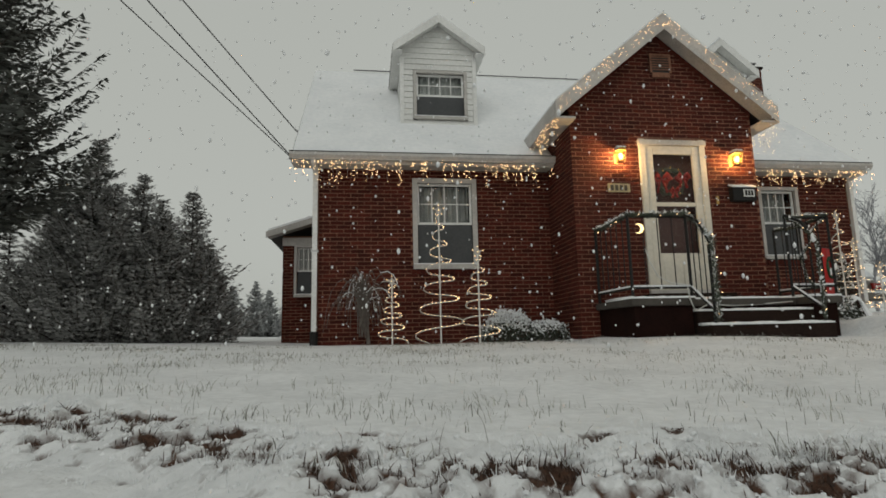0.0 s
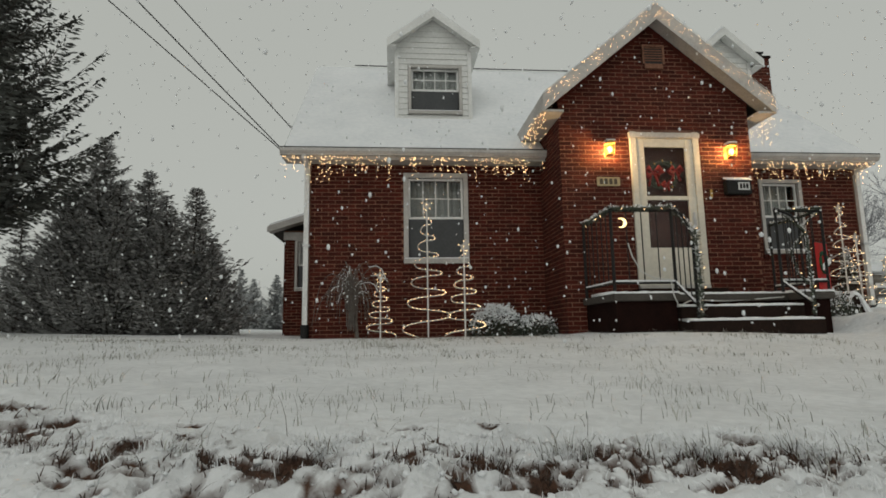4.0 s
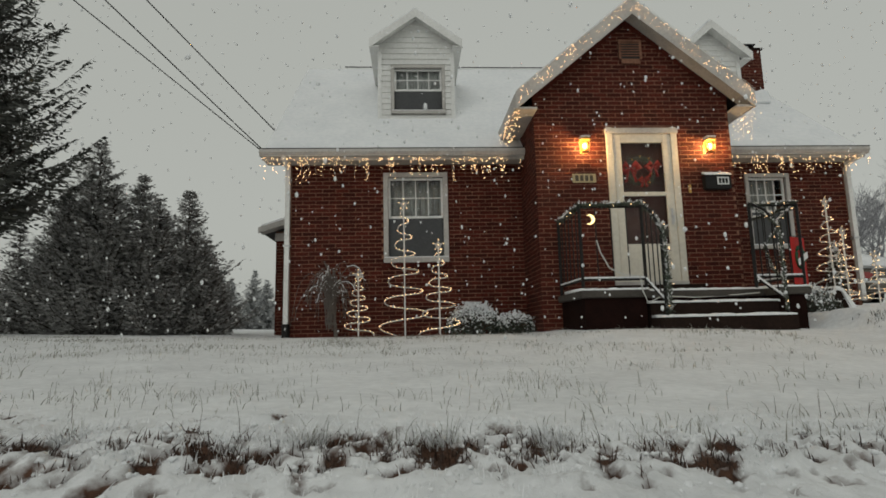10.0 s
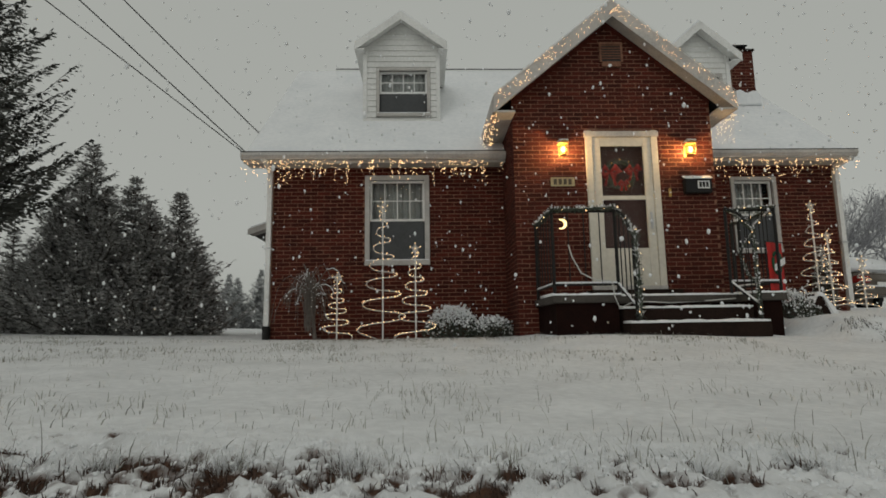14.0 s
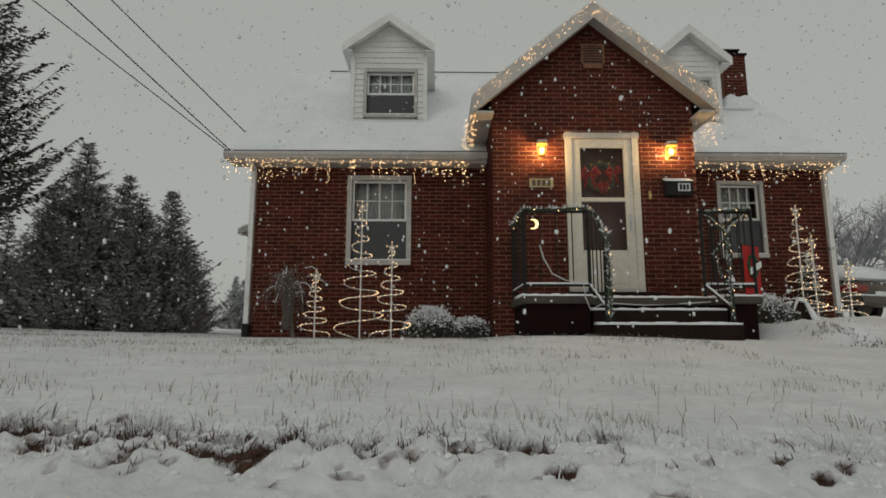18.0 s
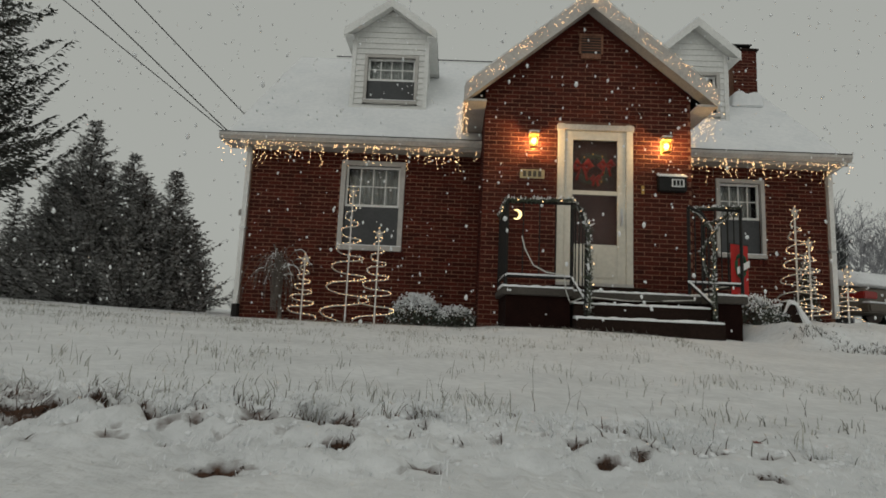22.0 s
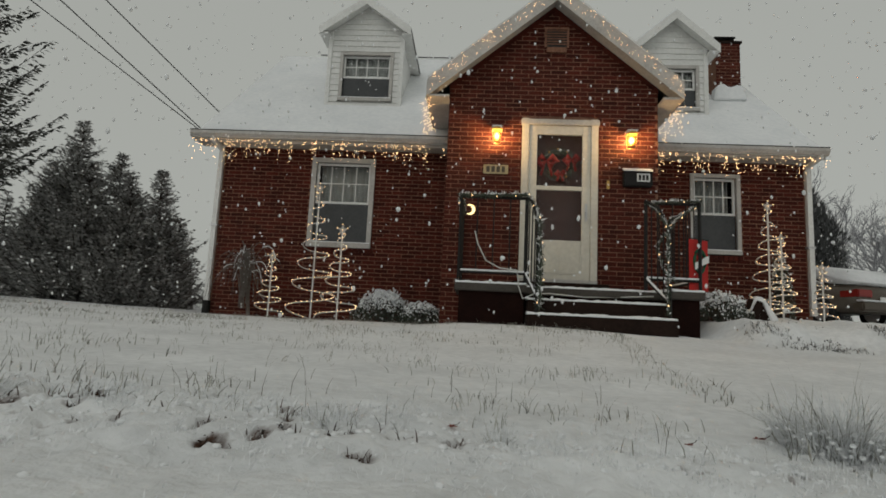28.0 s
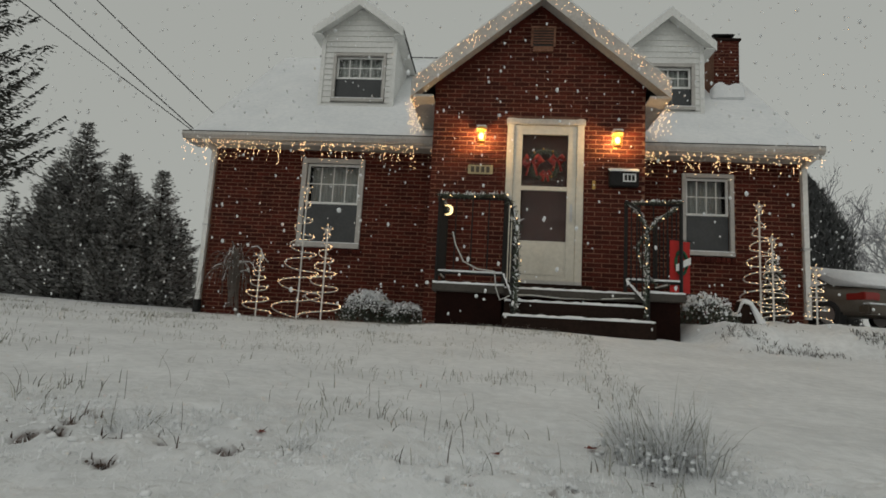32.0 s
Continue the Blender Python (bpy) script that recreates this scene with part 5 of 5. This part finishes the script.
# ---- overhead service wires ----
for k, (end, way) in enumerate((((-5.59, 0.3, 2.81), (-7.97, -2.5, 4.5)), ((-5.58, 0.33, 2.81), (-8.0, -2.50, 5.0)), ((-5.62, 0.4, 3.38), (-8.37, -2.5, 5.98)))):
    e, w = Vector(end), Vector(way)
    d = (w - e)
    pts = []
    for i in range(25):
        t_ = i / 24 * 6.0
        sag = 0.03 * (t_ - 1) * t_ * -1 * 0.3
        pts.append(e + d * t_ - Vector((0, 0, sag * 0.2)))
    wire = thing("overhead_wire", "dark service wire running up from the roof's corner", "wire", (0, 0, 0), "service wires")
    part("line", tube(pts, 0.009 if k else 0.0075, 6), CABLE, wire)
    part("anchor", tube([e + Vector((0.12, 0.05, -0.06)), e], 0.018, 6), STEEL, wire)

# a snow-covered stone and a leaning board in the bed
stone = thing("garden_stone", "small upright stone capped with snow in the bed", "stone", (2.5, -1.25, ground(2.5, -1.25)))
part("block", prism([(-0.12, -0.05), (0.13, -0.05), (0.03, 0.2), (-0.04, 0.21)], "y", -0.05, 0.06, 0.015), CONCRETE, stone)
part("snow", prism([(-0.09, 0.06), (-0.03, 0.215), (0.035, 0.205), (0.2, -0.03), (0.12, -0.04), (0.02, 0.16), (-0.02, 0.17)], "y", -0.06, 0.05, 0.01), SNOW, stone)
stone.scale = (1.5, 1.5, 1.6)


# ---- grass standing out of the snow ----
def blades(name, label, spots, seed, lo, hi, width, material=None):
    """Thin bent blades, each of three joints, standing at the given places."""
    r = random.Random(seed)
    v, f = [], []
    for x, y in spots:
        z = ground_fine(x, y) - 0.008
        h = r.uniform(lo, hi) * (1 if r.random() < 0.9 else 1.6)
        a = r.uniform(0, 6.28)
        b = r.uniform(0.1, 0.9) * h
        w = width * r.uniform(0.6, 1.2)
        ax, ay = math.cos(a), math.sin(a)
        sx, sy = -ay * w, ax * w
        if abs(sx) < w * 0.4:
            sx = w * 0.7
        k = len(v)
        for t_, ww in ((0, 1), (0.45, 0.9), (0.8, 0.6), (1, 0.1)):
            px, py, pz = x + ax * b * t_ ** 2, y + ay * b * t_ ** 2, z + h * t_ * (1 - 0.25 * t_ * b / h)
            v += [(px - sx * ww, py - sy * ww, pz), (px + sx * ww, py + sy * ww, pz)]
        for q in range(3):
            f.append((k + 2 * q, k + 2 * q + 1, k + 2 * q + 3, k + 2 * q + 2))
    ob = data_part(name, v, f, material or GRASS)
    return tagged(ob, label, "grass", kind="stuff")


def on_lawn(x, y):
    """Grass covers the lawn but not the street or the walk up to the steps."""
    return y > lip_y(x) - 0.05 and x < -0.1 + 0.2 * n3(y * 1.4, 2.0) + 0.10 * (y + 7.0)


rg = random.Random(91)
near, far = [], []
while len(near) < 3000:
    y = -7.5 + 3.6 * rg.random() ** 1.4
    x = rg.uniform(-7.5, 1.0)
    if on_lawn(x, y) and n3(x * 1.6, y * 1.6, 4) + 0.8 * n3(x * 7, y * 7, 8) > rg.uniform(0.0, 0.6):
        near.append((x, y))
while len(far) < 4300:
    x, y = rg.uniform(-9, 1.2), rg.uniform(-4.6, -0.9)
    if on_lawn(x, y) and n3(x * 1.1, y * 1.1, 6) + 0.7 * n3(x * 5, y * 5, 1) > rg.uniform(-0.1, 0.6):
        far.append((x, y))
blades("grass", "frosted winter grass poking through the snow", near, 92, 0.018, 0.06, 0.0015)
blades("grass", "short grass tips showing through the snowy lawn", far, 93, 0.018, 0.05, 0.0028)


BALL = bmesh.new()
bmesh.ops.create_icosphere(BALL, subdivisions=2, radius=1)
BALLV = [v_.co.copy() for v_ in BALL.verts]
BALLF = [[v_.index for v_ in f_.verts] for f_ in BALL.faces]


def lump(v, f, c, size, r):
    """Adds one soft uneven lump of snow."""
    k, o = len(v), r.uniform(0, 50)
    for d in BALLV:
        s_ = size * (1 + 0.6 * n3(d.x * 1.5 + o, d.y * 1.5, d.z * 1.5))
        v.append((c[0] + d.x * s_, c[1] + d.y * s_, c[2] + d.z * s_ * 0.75))
    f += [[k + i for i in q] for q in BALLF]


def snowy_tuft(x, y, radius, count, seed, label):
    """A clump of long grass splayed outwards, half of its blades coated with snow, with snow caught between them."""
    r = random.Random(seed)
    tf = thing("grass_tuft", label, "grass", (x, y, ground_fine(x, y) - 0.01), "tufts of grass")
    sets = {"blade": ([], [], GRASS), "snowy_blade": ([], [], SNOW)}
    hearts = [(max(-0.6, min(0.6, r.gauss(0, 0.35))) * radius, max(-0.7, min(0.7, r.gauss(0, 0.5))) * radius) for _ in range(16)]
    for i in range(count):
        v, f, _ = sets["blade" if r.random() < 0.24 else "snowy_blade"]
        a, d = r.uniform(0, 6.28), radius * 0.3 * r.random()
        hx, hy = r.choice(hearts)
        base = Vector((hx + math.cos(a) * d, hy + math.sin(a) * d, 0))
        out = math.atan2(base.y, base.x) + r.gauss(0, 0.9)
        L = radius * (r.uniform(0.35, 1.55) if radius > 0.1 else r.uniform(0.25, 0.85)) * (1.4 if r.random() < 0.06 else 1)
        lean = r.uniform(0.15, 1.05)
        w = Vector((-math.sin(out), math.cos(out), 0)) * r.uniform(0.0005, 0.0012)
        if abs(w.x) < 0.0004:
            w.x = 0.0006
        k = len(v)
        for t_, ww in ((0, 1), (0.4, 1), (0.75, 0.7), (1, 0.1)):
            c = base + Vector((math.cos(out) * lean * L * t_ ** 1.5, math.sin(out) * lean * L * t_ ** 1.5, L * t_ * (1 - 0.55 * lean * t_)))
            v += [c - w * ww, c + w * ww]
        f += [(k + 2 * q, k + 2 * q + 1, k + 2 * q + 3, k + 2 * q + 2) for q in range(3)]
    for n_, (v, f, m_) in sets.items():
        data_part(n_, v, f, m_, tf, kind="stuff")
    if radius > 0.1:
        v, f = [], []
        for i in range(320):
            hx, hy = r.choice(hearts)
            lump(v, f, (hx + r.gauss(0, 0.3) * radius, hy + r.gauss(0, 0.3) * radius, 0.01 + 0.4 * radius * r.random()), r.uniform(0.003, 0.007), r)
        data_part("caught_snow", v, f, SNOW, tf, kind="stuff").data.shade_smooth()
    return tf


snowy_tuft(-0.22, -7.17, 0.135, 1300, 94, "thick snow-laden tuft of grass at the lawn's corner")
for i, (px, py, rad) in enumerate(((-3.95, -6.68, 0.06), (-3.6, -6.85, 0.06), (-3.42, -6.84, 0.07), (-3.12, -6.84, 0.06), (-2.86, -6.9, 0.065), (-2.6, -6.98, 0.06), (-2.38, -6.95, 0.055), (-2.05, -6.98, 0.06), (-1.78, -6.85, 0.06), (-1.5, -6.88, 0.055), (-1.25, -6.75, 0.06), (-0.9, -6.72, 0.05), (-4.3, -6.72, 0.06))):
    snowy_tuft(px - 0.15, lip_y(px) + 0.06 + 0.1 * n3(px * 7, 3), rad * 1.3, 200, 300 + i, "low clump of snow-coated grass on the bank")
rime = []
while len(rime) < 30000:
    x, e = rg.uniform(-6.2, 0.1), rg.gauss(0.05, 0.2)
    y = lip_y(x) + e
    if e > -0.45 and bare_at(x, y) < 0.2 and n3(x * 5, y * 5, 17) + 0.6 * n3(x * 13, y * 13, 4) > rg.uniform(-0.3, 0.5):
        rime.append((x, y))
blades("rimed_grass", "snow-coated grass thick along the bank", rime, 97, 0.006, 0.022, 0.0013, SNOW)
edge = [(-0.15 + 0.12 * n3(t_ * 9, 1) + rg.gauss(0, 0.06) + 0.10 * (t_ * 3.9 - 0.1), -7.0 + 3.9 * t_) for t_ in (rg.random() for _ in range(240))]
blades("grass", "taller grass along the edge of the walk", edge, 95, 0.02, 0.06, 0.002)

sere = []
while len(sere) < 7500:
    x, e = rg.uniform(-5.7, -0.8), rg.gauss(0.0, 0.12)
    if bare_at(x, lip_y(x) + e) > rg.uniform(-0.25, 0.5):
        sere.append((x, lip_y(x) + e))
blades("dead_grass", "brown matted dead grass showing along the bank", sere, 99, 0.006, 0.032, 0.0016, LITTER)
stalks = [(rg.uniform(-5.5, -0.6), rg.uniform(-7.45, -6.6)) for _ in range(110)]
blades("dead_stalks", "thin dead stalks leaning out of the snow", stalks, 98, 0.05, 0.09, 0.0009, STEM)

# soft lumps of snow along the bank, and dead leaves in the bare places
rc = random.Random(102)
cv, cf = [], []
while len(cf) < 1500 * len(BALLF):
    x, e = rc.uniform(-5.6, -0.4), rc.gauss(0.02, 0.13)
    y = lip_y(x) + e
    b_ = bare_at(x, y)
    if b_ > 0.3 or (b_ < -0.9 and rc.random() > 0.35):
        continue
    lump(cv, cf, (x, y, ground_fine(x, y) - 0.001), rc.uniform(0.003, 0.009), rc)
lumps_ob = data_part("snow_clumps", cv, cf, SNOW)
lumps_ob.data.shade_smooth()
tagged(lumps_ob, "soft lumps of snow caught in the grass of the bank", "snow", kind="stuff")
lv, lf = [], []
while len(lf) < 1500:
    px, py, rx = rc.choice(BARE)
    x, y = px + rc.gauss(0, rx * 0.7), py + rc.gauss(0, rx * 0.5)
    if bare_at(x, y) < 0.05:
        continue
    c = Vector((x, y, ground_fine(x, y) + rc.uniform(0.0, 0.008)))
    d = Vector((rc.gauss(0, 1), rc.gauss(0, 1), rc.gauss(0, 0.5))).normalized() * rc.uniform(0.002, 0.006)
    w = d.cross(Vector((rc.gauss(0, 1), rc.gauss(0, 1), rc.gauss(0, 1)))).normalized() * rc.uniform(0.001, 0.003)
    k = len(lv)
    lv += [c - d, c + w, c + d, c - w]
    lf.append((k, k + 1, k + 2, k + 3))
tagged(data_part("leaf_litter", lv, lf, LITTER), "brown dead leaves lying in the bare earth of the bank", "leaf litter", kind="stuff")


def fallen_leaf(x, y, size, turn, label):
    """A dry curled maple leaf lying on the snow."""
    lf = thing("fallen_leaf", label, "leaf", (x, y, ground_fine(x, y) + 0.004), "fallen leaves")
    poly = []
    for k in range(14):
        a = k / 14 * 2 * math.pi
        poly.append((size * (1.0 if k % 3 == 0 else 0.55) * math.cos(a + turn), size * (1.0 if k % 3 == 0 else 0.55) * math.sin(a + turn)))
    bm = prism(poly, "z", 0, 0.0015)
    for v_ in bm.verts:
        v_.co.z += 18 * (v_.co.x ** 2) * size ** 0 * 0.6 + abs(v_.co.y) * 0.35
    part("blade", bm, DRYLEAF, lf)
    part("stalk", tube([(0, 0, 0.003), (size * 0.9, -size * 0.5, 0.008), (size * 1.4, -size * 0.6, 0.014)], 0.0008, 5), BARK, lf)


DRYLEAF = mat("dry_red_leaf", (0.22, 0.035, 0.02), 0.7, var=(0.12, 0.03, 0.02), scale=40)
fallen_leaf(-0.39, -7.14, 0.016, 0.4, "dry red maple leaf on the snow")
fallen_leaf(-0.62, -7.3, 0.01, 1.4, "small faded red leaf on the snow")
fallen_leaf(-1.15, -7.3, 0.012, 2.2, "dry brown leaf half sunk in snow")

# snow-laden weeds and dark clumps on the bed by the driveway
weeds = [(rg.uniform(1.6, 4.6), -2.98 + rg.gauss(0, 0.13)) for _ in range(2600)]
blades("weeds", "dark frosted weeds along the edge of the bed", [w_ for w_ in weeds if n3(w_[0] * 3.2, w_[1] * 3, 1.0) > 0.02], 96, 0.01, 0.06, 0.0035, WEED)

# ---- falling snow ----
rs = random.Random(111)
fv, ff = [], []
SMALL = bmesh.new()
bmesh.ops.create_icosphere(SMALL, subdivisions=1, radius=1)
SMALLV = [v_.co.copy() for v_ in SMALL.verts]
SMALLF = [[v_.index for v_ in f_.verts] for f_ in SMALL.faces]
while len(ff) < 20 * 2700:
    x, y, z = rs.uniform(-9.5, 6.5), rs.uniform(-5.6, 1.0), rs.uniform(-0.1, 4.9)
    if z < ground(x, y) + 0.05 or (y > -0.6 and z < 3.2) or (y > -1.5 and z < 4.7 and -1.9 < x < 1.7) or (-2.7 < y < -1 and z < 1.6 and -1.3 < x < 1.5):
        continue
    s_ = rs.uniform(0.006, 0.0135) * (1.4 if rs.random() < 0.12 else 1)
    k, tall = len(fv), rs.uniform(0.9, 1.7)
    for d in SMALLV:
        fv.append((x + d.x * s_ * rs.uniform(0.7, 1.1), y + d.y * s_, z + d.z * s_ * tall))
    ff += [[k + i for i in q] for q in SMALLF]
flakes_ob = data_part("snowflakes", fv, ff, SNOW)
flakes_ob.data.shade_smooth()
tagged(flakes_ob, "white snowflakes falling through the air", "snowflakes", kind="stuff")

# ---- bricks, piece by piece ----
COURSE, LENGTH, JOINT = 0.0625, 0.206, 0.0105


def shared_brick(length):
    """One brick mesh for each length, worn a little at its edges; its face lies at y = 0."""
    key = round(length, 3)
    if key not in BRICKS:
        h = COURSE - JOINT
        e = 0.004
        me = bpy.data.meshes.new("brick")
        v = [(0, 0.006, 0), (key, 0.006, 0), (key, 0.006, h), (0, 0.006, h), (e, 0, e), (key - e, 0, e), (key - e, 0, h - e), (e, 0, h - e)]
        me.from_pydata(v, [], [(4, 5, 6, 7), (0, 1, 5, 4), (1, 2, 6, 5), (2, 3, 7, 6), (3, 0, 4, 7)])
        me.materials.append(BRICK)
        BRICKS[key] = me
    return BRICKS[key]


BRICKS = {}


def lay(parent, u0, u1, z0, z1, place, holes, edge, pick, seed):
    """Lays running bond over a wall. place(u, z, out) gives the world place; edge(z) the span left by a gable; pick(u, z) the bricks that are parts."""
    r = random.Random(seed)
    v, f, count = [], [], 0
    row, z = 0, z0
    while z < z1:
        zm = z + COURSE / 2
        lo, hi = edge(zm)
        u = u0 - (LENGTH / 2 if row % 2 else 0) - 0.03
        while u < u1:
            a, b = max(u, lo, u0), min(u + LENGTH - JOINT, hi, u1)
            spans = [(a, b)]
            for h in holes:
                if h[2] < zm < h[3]:
                    spans = [p for s_, e_ in spans for p in ((s_, min(e_, h[0])), (max(s_, h[1]), e_)) if p[1] - p[0] > 0.02]
            for a, b in spans:
                if b - a < 0.03:
                    continue
                out = r.uniform(0.004, 0.0075)
                if pick(a, zm) and count < 300:
                    ob = new("brick", shared_brick(b - a))
                    ob.parent = parent
                    ob.matrix_basis = place(a, z + JOINT / 2 + r.uniform(-0.0015, 0.0015), out)
                    count += 1
                else:
                    m = place(a, z + JOINT / 2 + r.uniform(-0.0015, 0.0015), out)
                    k = len(v)
                    v += [m @ vv.co for vv in shared_brick(b - a).vertices]
                    f += [[k + i for i in p.vertices] for p in shared_brick(b - a).polygons]
            u += LENGTH
        z += COURSE
        row += 1
    if f:
        data_part("brickwork", v, f, BRICK, parent, kind="stuff")


def front(y):
    return lambda u, z, out: Matrix.Translation((u, y - out, z))


full = lambda z: (-99, 99)
gable = lambda z: (BX0, BX1) if z < BZS else (BXM - (BZA - z) / bslope, BXM + (BZA - z) / bslope)
lay(wall_bay, BX0, BX1, ZB, BZA, front(BY), [(d0 - 0.02, d1 + 0.02, -1, dz1 + 0.03)], gable, lambda u, z: 1.05 < z < 2.75, 201)
lay(wall_left, XL + 0.04, BX0, ZB, ZW, front(0), [W1], full, lambda u, z: -2.8 < u and 0.7 < z, 202)
lay(wall_right, BX1, XR - 0.06, ZB, ZW, front(0), [W2], full, lambda u, z: z > 0.9, 203)
turn_l = lambda u, z, out: Matrix.Translation((BX0 - out, -u, z)) @ Matrix.Rotation(-math.pi / 2, 4, "Z")
lay(wall_bay_left, 0.0, -BY, ZB, BZS, turn_l, [], full, lambda u, z: z > 1.2, 204)
turn_r = lambda u, z, out: Matrix.Translation((BX1 + out, u, z)) @ Matrix.Rotation(math.pi / 2, 4, "Z")
lay(wall_bay_right, BY, 0.0, ZB, BZS, turn_r, [], full, lambda u, z: z > 1.2, 205)
lay(wing, -6.15, XL, ZB, 2.0, front(3.0), [(-5.92, -5.36, 0.83, 1.92)], full, lambda u, z: False, 206)
lay(chim, CX, CX + 0.44, 3.95, CT, front(1.35), [], full, lambda u, z: True, 207)
# header bricks under the windows and a soldier course over the door
for w, par in ((W1, wall_left), (W2, wall_right)):
    x = w[0] - 0.03
    while x < w[1]:
        part("sill_brick", box(x, x + 0.062, -0.03, 0.02, w[2] - 0.075, w[2] - 0.002, 0.003), BRICK, par)
        x += 0.0735
